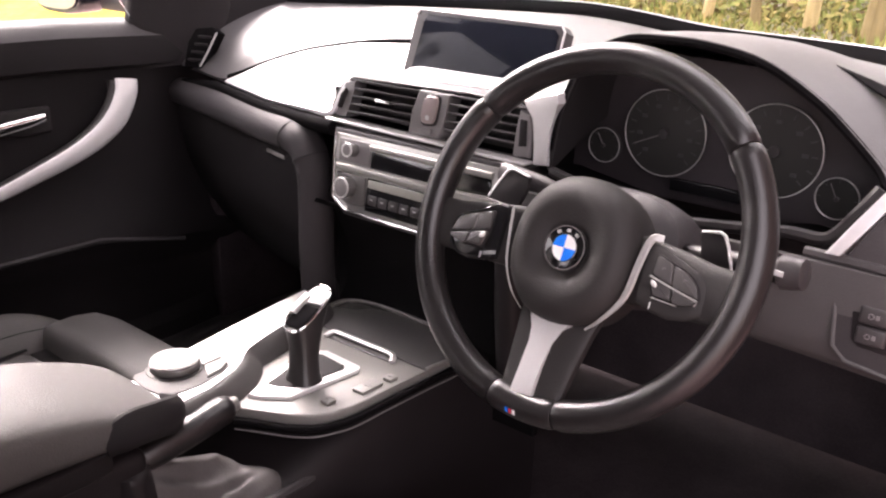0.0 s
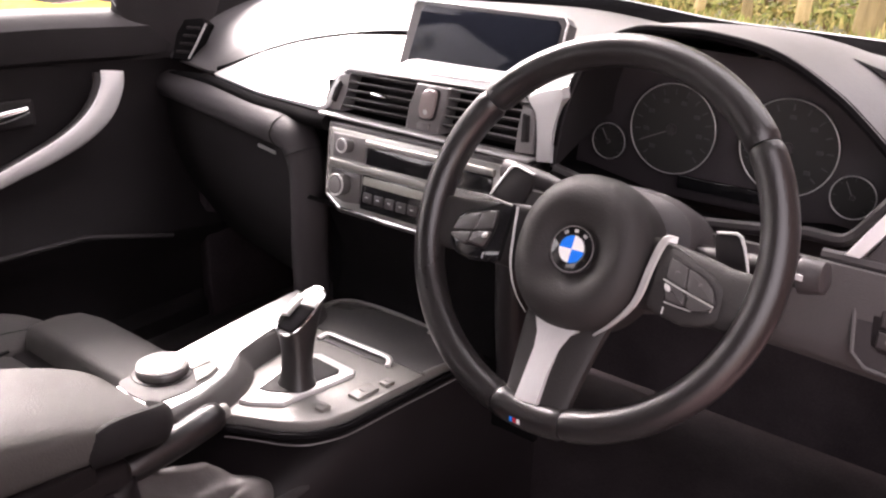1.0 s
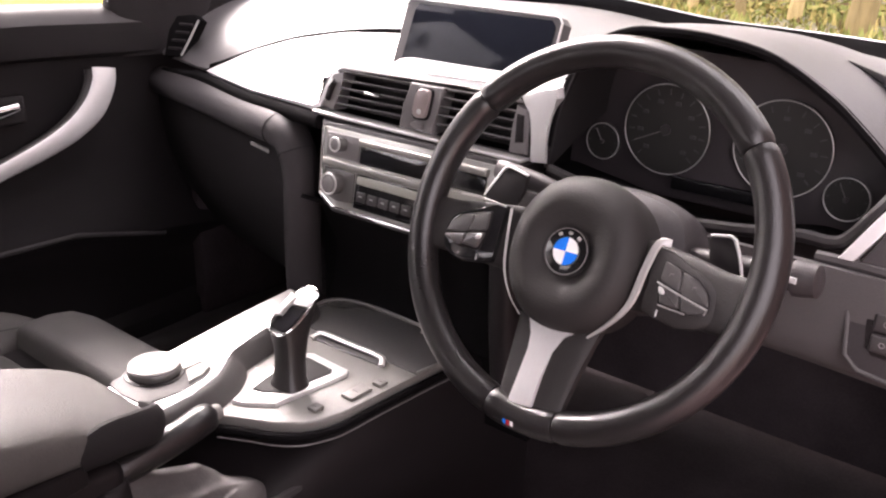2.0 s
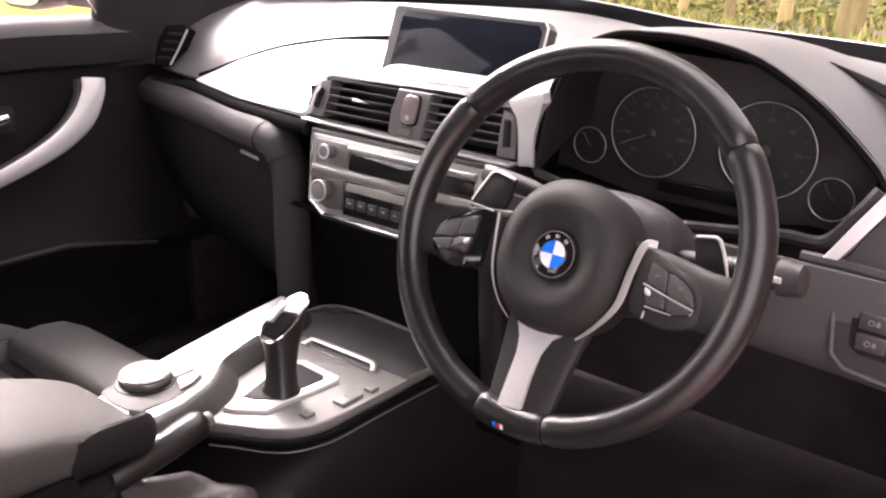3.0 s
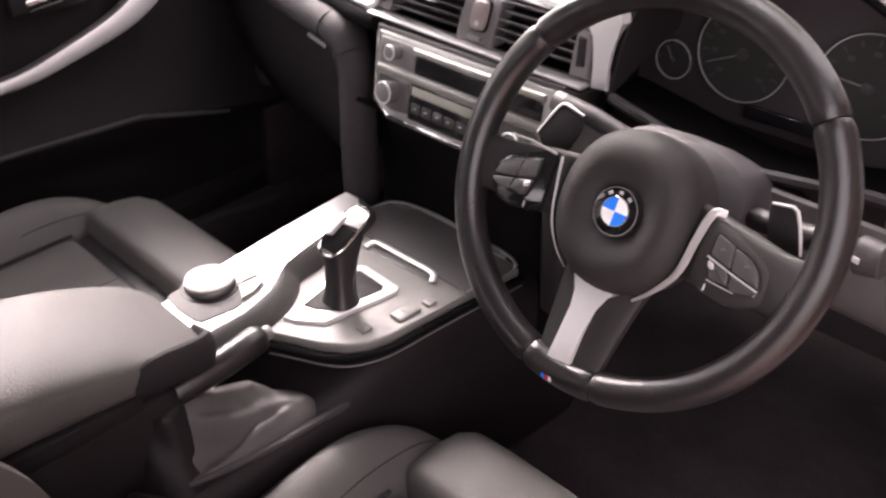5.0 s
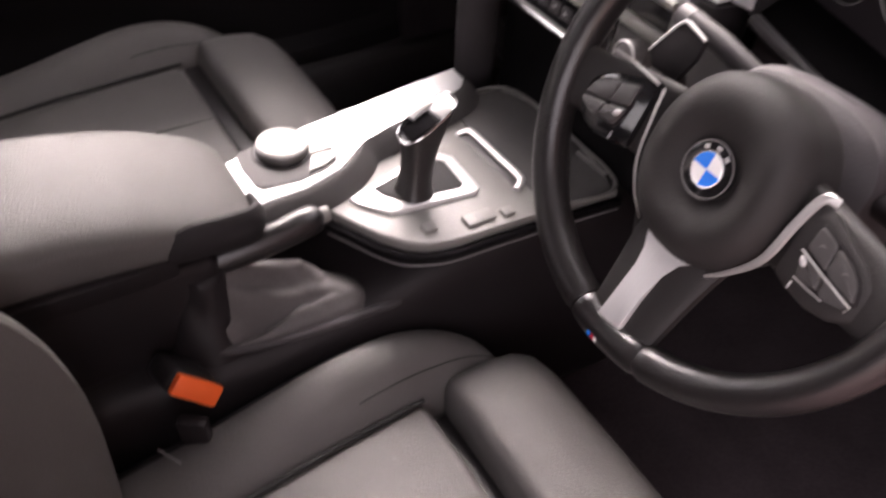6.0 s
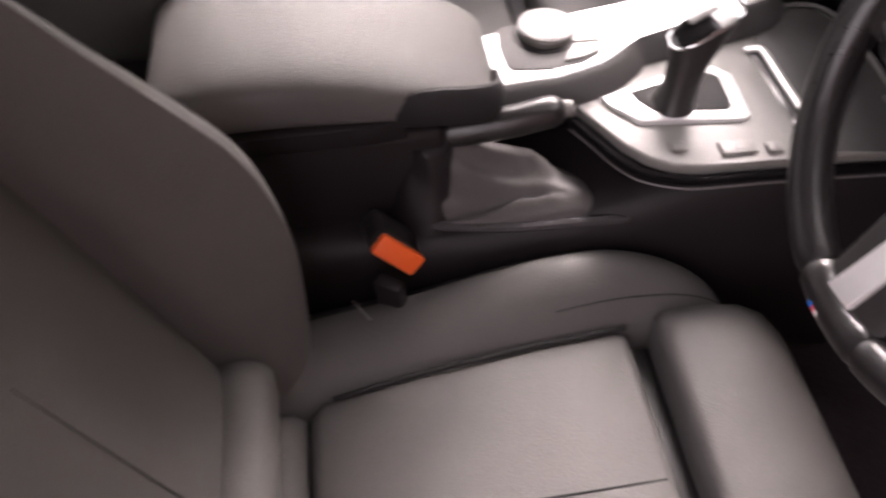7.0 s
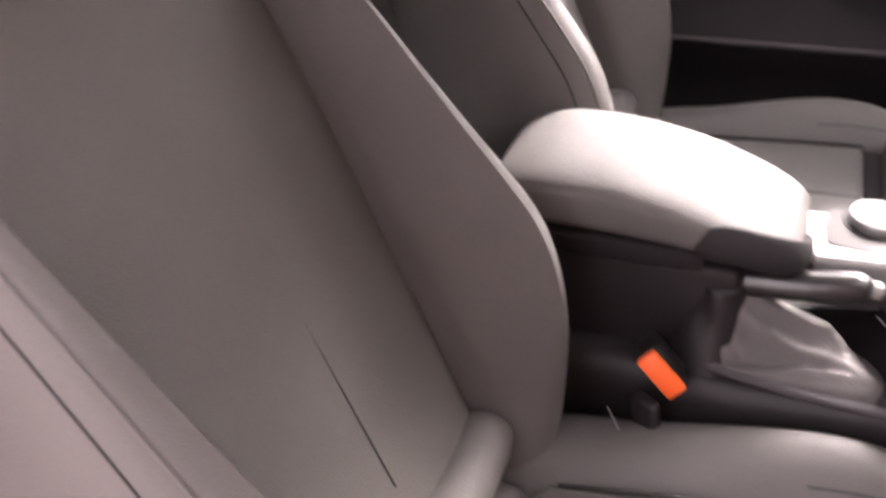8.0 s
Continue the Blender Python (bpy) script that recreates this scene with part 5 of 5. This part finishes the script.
# ---- front seats, built round the middle of the seat where cushion and back meet ----
def seat_parts(root):
    zc = 0.50
    # base and side shells
    part("base", box(0.46, 0.44, 0.16, pose(0, 0.24, 0.36), 0.04, 3), SOFT, root)
    # cushion insert, narrowing backwards
    rings = []
    for y, hw, z, hz in ((0.004, 0.102, zc - 0.040, 0.036), (0.008, 0.112, zc - 0.026, 0.046), (0.022, 0.122, zc - 0.020, 0.05), (0.12, 0.141, zc - 0.022, 0.05), (0.22, 0.154, zc - 0.022, 0.05), (0.308, 0.162, zc - 0.021, 0.05), (0.317, 0.162, zc - 0.022, 0.046), (0.323, 0.158, zc - 0.032, 0.032)):
        rings.append(squircle((0, y, z - 0.03), (hw, 0, 0), (0, 0, hz), 44, 0.22))
    part("cushion_insert", loft(rings), LEATHER, root, "smooth leather seat cushion", sharp=50)
    rings = []
    for y, hw, z, hz in ((-0.085, 0.112, zc - 0.06, 0.05), (-0.06, 0.118, zc - 0.045, 0.05), (-0.03, 0.121, zc - 0.040, 0.05), (-0.008, 0.121, zc - 0.042, 0.05), (0.006, 0.118, zc - 0.052, 0.042)):
        rings.append(squircle((0, y, z - 0.012), (hw, 0, 0), (0, 0, hz), 32, 0.36))
    part("cushion_rear", loft(rings), LEATHER, root, "rounded leather roll at the rear of the cushion", sharp=50)
    for s in (-1, 1):
        part("seam", sweep([(s * (np.interp(y, (0.022, 0.12, 0.22, 0.312), (0.122, 0.141, 0.154, 0.162)) - 0.003), y, zc - 0.0035) for y in np.linspace(0.03, 0.318, 16)], 0.0026, 8), SEAM, root, "dark seam between cushion and bolster")
    # front thigh section
    rings = []
    for y, hw, z, hz in ((0.344, 0.152, zc - 0.062, 0.036), (0.3462, 0.163, zc - 0.055, 0.053), (0.350, 0.169, zc - 0.050, 0.059), (0.357, 0.172, zc - 0.0480, 0.0612), (0.368, 0.173, zc - 0.0474, 0.0617), (0.40, 0.174, zc - 0.047, 0.062), (0.435, 0.174, zc - 0.053, 0.062), (0.460, 0.171, zc - 0.066, 0.060), (0.480, 0.163, zc - 0.085, 0.056), (0.492, 0.152, zc - 0.105, 0.045)):
        rings.append(squircle((0, y, z), (hw, 0, 0), (0, 0, hz), 48, 0.24))
    part("thigh_support", loft(rings), LEATHER, root, "leather front section of the cushion", sharp=50)
    # cloth filler, coloured black so the gap reads as deep shade
    part("gap_lining", box(0.31, 0.030, 0.05, pose(0, 0.334, zc - 0.062), 0.003), BLACK, root, "cloth in the gap of the cushion, black for the shade inside")
    BOLSTER = ((-0.07, 0.120, 0.235, 0.470), (-0.04, 0.118, 0.238, 0.488), (0.02, 0.118, 0.242, 0.504), (0.10, 0.130, 0.244, 0.515), (0.18, 0.142, 0.246, 0.532), (0.25, 0.151, 0.247, 0.544), (0.31, 0.157, 0.248, 0.542), (0.36, 0.161, 0.244, 0.527), (0.40, 0.163, 0.236, 0.503), (0.428, 0.163, 0.224, 0.475), (0.445, 0.163, 0.208, 0.440))

    def bolster_at(s, row, th, grow=0.0):
        y, xi, xo, zt = row
        xm, hw = (xi + xo) / 2, (xo - xi) / 2
        cx, cz = math.cos(th), math.sin(th)
        px = xm + hw * math.copysign(abs(cx) ** 0.7, cx)
        hz = (zt - 0.36) / 2
        pz = 0.36 + hz + hz * math.copysign(abs(cz) ** 0.75, cz)
        pz -= max(0, (xm - px) / hw) * max(0, cz) * (zt - 0.492) * 0.8
        return Vector((s * px, y, pz + grow))
    for s in (-1, 1):
        fine = spline(BOLSTER, 31)
        part("cushion_bolster", loft([[bolster_at(s, r, th) for th in np.linspace(1.18, 1.5 * math.pi, 24)] for r in fine], False), LEATHER, root, "raised leather side bolster", sharp=60)
        # outer flank of the same bolster, black to stand for its shade
        part("side_panel", loft([[bolster_at(s, r, th) for th in np.linspace(-0.5 * math.pi, 1.18, 18)] for r in fine], False), BLACK, root, "outer side of the cushion, blackened for the shade on it", sharp=60)
        angs = np.interp(np.arange(31), [0, 12, 20, 27, 30], [2.06, 2.03, 1.94, 1.78, 1.62])
        part("seam", sweep([bolster_at(s, r, a, -0.0002) for r, a in list(zip(fine, angs))[15:30]], 0.0009, 6), SEAM, root, "dark stitched seam")
    part("seam", sweep([(0.004 - 0.02 * (y - 0.15), y, zc - 0.0018) for y in np.linspace(0.13, 0.31, 12)], 0.0013, 6), SEAM, root, "stitched crease along the cushion middle")
    # backrest: plane leaning back
    lean = radians(26)

    def bk(x, u, d):
        """A place on the back: across, up along it, forward of its middle plane."""
        return Vector((x, -0.075 - u * math.sin(lean) + d * math.cos(lean), 0.50 + u * math.cos(lean) + d * math.sin(lean)))
    rings = []
    for u, hw in ((-0.03, 0.120), (0.0, 0.135), (0.08, 0.146), (0.20, 0.165), (0.35, 0.188), (0.50, 0.194), (0.60, 0.175), (0.63, 0.15)):
        rings.append([bk(p.x, u, p.y) for p in squircle((0, 0.0, 0), (hw, 0, 0), (0, 0.045, 0), 32, 0.4)])
    part("back_insert", loft(rings), LEATHER, root, "smooth leather backrest centre", sharp=50)
    rings = []
    for u, hw, d in ((-0.08, 0.19, 0.05), (0.0, 0.225, 0.055), (0.20, 0.245, 0.055), (0.40, 0.245, 0.05), (0.55, 0.225, 0.045), (0.64, 0.17, 0.035), (0.66, 0.12, 0.02)):
        rings.append([bk(p.x, u, p.y) for p in squircle((0, -0.075, 0), (hw, 0, 0), (0, d, 0), 32, 0.5)])
    part("back_shell", loft(rings), LEATHER_SHADED, root, "backrest shell in leather darkened for shade", sharp=50)
    BACK = ((-0.06, 0.128, 0.200, 0.060), (-0.03, 0.133, 0.214, 0.085), (0.02, 0.138, 0.230, 0.112), (0.08, 0.142, 0.240, 0.140), (0.14, 0.146, 0.244, 0.156), (0.19, 0.149, 0.242, 0.160), (0.24, 0.153, 0.237, 0.152), (0.32, 0.162, 0.226, 0.135), (0.43, 0.172, 0.214, 0.113), (0.52, 0.170, 0.206, 0.090), (0.60, 0.155, 0.190, 0.060), (0.645, 0.12, 0.165, 0.035))

    def back_at(s, row, th):
        u, xi, xo, d = row
        if s > 0:
            xi = xi - 0.016 * min(1, max(0, (u - 0.02) / 0.25))
        xm, hw = (xi + xo) / 2, (xo - xi) / 2
        cx, cz = math.cos(th), math.sin(th)
        px = xm + hw * math.copysign(abs(cx) ** 0.7, cx)
        hz = (d + 0.10) / 2
        pd = -0.10 + hz + hz * math.copysign(abs(cz) ** 0.6, cz)
        pd -= max(0, (xm - px) / hw) * max(0, cz) * max(0, d - 0.055) * 0.75
        return bk(s * px, u, pd)
    for s in (-1, 1):
        fine = spline(BACK, 37)
        part("back_bolster", loft([[back_at(s, r, th) for th in np.linspace(0, 2 * math.pi, 36, endpoint=False)] for r in fine]), LEATHER, root, "forward-curving leather back bolster", sharp=60)
        part("piping", sweep([back_at(s, r, 1.12) for r in fine[2:35]], 0.0016, 6), LEATHER, root, "raised leather piping")
        part("seam", sweep([bk(s * (r[1] + 0.009 - (0.016 * min(1, max(0, (r[0] - 0.02) / 0.25)) if s > 0 else 0)), r[0], 0.0462) for r in fine[4:34]], 0.0040, 8), SEAM, root, "dark stitched seam")
    # seams on the backrest centre
    part("seam", sweep([bk(0.010 - 0.016 * k, 0.09 + 0.16 * k, 0.0450) for k in np.linspace(0, 1, 10)], np.interp(np.linspace(0, 1, 10), [0, 0.6, 1], [0.0011, 0.0009, 0.0002]), 6), SEAM, root, "stitched crease up the backrest middle")
    # rounded roll along the foot of the backrest
    rings = [[bk(x, 0.018 + 0.030 * k * math.sin(th), 0.040 + 0.034 * k * math.cos(th)) for th in np.linspace(0, 2 * math.pi, 22, endpoint=False)] for x, k in ((-0.138, 0.55), (-0.132, 0.88), (-0.110, 1.0), (0.0, 1.02), (0.110, 1.0), (0.132, 0.88), (0.138, 0.55))]
    part("back_roll", loft(rings), LEATHER, root, "rounded leather roll at the foot of the backrest", sharp=60)
    # seam along the outer bolster faces
    for s in (-1, 1):
        part("seam", sweep([back_at(s, r, 0.72) for r in spline(BACK, 37)[8:33]], 0.0010, 6), SEAM, root, "fine stitched seam")


driver = tagged(new("car_seat"), "black leather sports seat with raised bolsters, lit from the open door", "car seat", "front seats")
seat_parts(driver)
driver.matrix_basis = pose(0.37, -0.455, 0.0)
passenger = copy_thing(driver, pose(-0.337, -0.475, 0.025))
for c in passenger.children:      # its thigh section is set higher
    if c.name.startswith("thigh_support"):
        c.location.z += 0.017
    elif c.name.startswith("gap_lining"):
        c.location.z += 0.028
passenger["label"] = "black leather sports seat with raised bolsters, beside the far door"

# belt buckle between seat and console
bk_t = thing("belt_buckle", (0.125, -0.36, 0.45), "black seat belt buckle with an orange-red release key", "belt buckle")
MB = frame_of((0.146, -0.351, 0.571), (0.006, 0.036, -0.034), (-0.35, 0.33, 0.95))
part("stalk", box(0.030, 0.016, 0.17, pose(0.150, -0.356, 0.46, 6, 0, 55), 0.005), BLACK, bk_t)
part("case", box(0.052, 0.026, 0.050, MB @ pose(0, 0.0, -0.029), 0.008, 3), BLACK, bk_t)
part("release_key", box(0.050, 0.022, 0.010, MB @ pose(0, 0.001, 0.003), 0.003), ORANGE, bk_t, "orange-red release key")
# glint on the belt tongue, made as a thin pale bar
part("tongue_edge", box(0.026, 0.0012, 0.0025, pose(0.169, -0.390, 0.520, 0, 20, 40), 0.0004), VENT_GREY, bk_t)

# ---- passenger door ----
door = thing("door_1", (-0.66, -0.3, 0.27), "closed black passenger door panel with curved silver grab handle", "door", kind="structure")
prof = [(-0.715, 0.992), (-0.690, 0.992), (-0.665, 0.984), (-0.652, 0.965), (-0.648, 0.93), (-0.650, 0.915), (-0.662, 0.908), (-0.668, 0.88), (-0.672, 0.80), (-0.668, 0.72), (-0.655, 0.655), (-0.628, 0.628), (-0.622, 0.612), (-0.634, 0.590), (-0.662, 0.560), (-0.676, 0.50), (-0.676, 0.42), (-0.655, 0.40), (-0.65, 0.36), (-0.66, 0.29)]
rows = []
for y in np.linspace(-0.88, 0.40, 26):
    k = max(0, (y - 0.05) / 0.35)
    rows.append([(x - 0.03 * k * k, y, z - 0.03 * k * max(0, (z - 0.5)) - (0.05 * k if 0.55 < z < 0.67 else 0)) for x, z in prof])
part("panel", sheet([r[3:] for r in rows], 0.02), DOOR_SKIN, door, "black moulded door panel")
# shoulder in a paler plastic, to carry the window's light
part("door_cap", sheet([r[:4] for r in rows], 0.018), SOFT, door, "grained shoulder of the door, paler for the window light on it")
g = spline([(-0.610, 0.124, 0.896), (-0.606, 0.119, 0.872), (-0.604, 0.098, 0.836), (-0.604, 0.062, 0.806), (-0.606, 0.015, 0.782), (-0.610, -0.05, 0.758), (-0.615, -0.12, 0.735), (-0.625, -0.19, 0.722)], 28)
part("grab_handle", sweep(g, np.interp(np.linspace(0, 1, 28), [0, 0.3, 0.6, 1], [0.021, 0.021, 0.015, 0.008]), 16, (0.98, 0.38), up=(1, 0, 0)), ALU, door, "curved satin silver grab handle")
g2 = [p + np.array([-0.022, 0.0, -0.006]) for p in g]
part("handle_back", sweep(g2, np.interp(np.linspace(0, 1, 28), [0, 0.3, 0.6, 1], [0.022, 0.022, 0.018, 0.012]), 12, (1.0, 0.8), up=(1, 0, 0)), HARD, door)
part("door_opener", sweep([(-0.645, -0.008, 0.842), (-0.640, -0.04, 0.838), (-0.640, -0.09, 0.832)], [0.006, 0.008, 0.008], 10, (0.6, 1.2)), CHROME, door, "chrome door opener")
part("opener_cup", box(0.012, 0.12, 0.045, pose(-0.664, -0.05, 0.835), 0.012, 3), DARK, door)
# paler strip put on as the highlight of the armrest's edge
part("armrest_line", sweep([(-0.622, y, 0.618 - 0.03 * max(0, (y - 0.05) / 0.35) - (0.05 * max(0, (y - 0.05) / 0.35))) for y in np.linspace(-0.86, 0.22, 20)], 0.004, 8), SOFT, door)

# door mirror outside the passenger window
mir = thing("door_mirror", (-0.88, 0.16, 1.0), "black door mirror outside the passenger window", "mirror")
ring = [squircle((-0.970, 0.235 + d, 1.041), (0.100 * k, 0, 0), (0, 0, 0.066 * k), 32, 0.6) for d, k in ((-0.035, 0.96), (-0.03, 1.0), (0.02, 0.98), (0.06, 0.8), (0.085, 0.4))]
part("housing", loft(ring), PAINT, mir)
part("glass", loft([squircle((-0.970, 0.198 + d, 1.041), (0.090, 0, 0), (0, 0, 0.056), 32, 0.6) for d in (0, -0.003)]), material("mirror_glass", (0.9, 0.9, 0.9), 0.02, metal=1.0, vary=0.01, rvary=0.01), mir, "mirror glass")
part("foot", box(0.17, 0.05, 0.035, pose(-0.79, 0.26, 1.004), 0.01), HARD, mir)

# ---- rear bench, in the dark between the seats ----
rb = thing("rear_bench", (X0, -1.45, 0.27), "leather rear bench behind the seats, darkened for its shade", "bench")
part("cushion", loft([squircle((X0, y, z), (0.60, 0, 0), (0, 0, hz), 36, 0.35) for y, z, hz in ((-1.68, 0.42, 0.10), (-1.5, 0.43, 0.11), (-1.25, 0.44, 0.11), (-1.20, 0.42, 0.08))]), LEATHER_SHADED, rb)
part("backrest", loft([squircle((X0, y, z), (hw, 0, 0), (0, 0.07, 0.02), 36, 0.4) for y, z, hw in ((-1.62, 0.45, 0.58), (-1.66, 0.6, 0.60), (-1.72, 0.8, 0.60), (-1.78, 0.97, 0.56), (-1.79, 1.0, 0.5))]), LEATHER_SHADED, rb)
structure("quarter_panel", box(0.04, 1.0, 0.72, pose(X0 - 0.70, -1.38, 0.62), 0.01), SOFT, "black trimmed side panel beside the rear bench", "wall")
structure("quarter_panel_driver", box(0.04, 1.0, 0.72, pose(X0 + 0.70, -1.40, 0.62), 0.01), SOFT, "black trimmed side panel beside the rear bench", "wall")
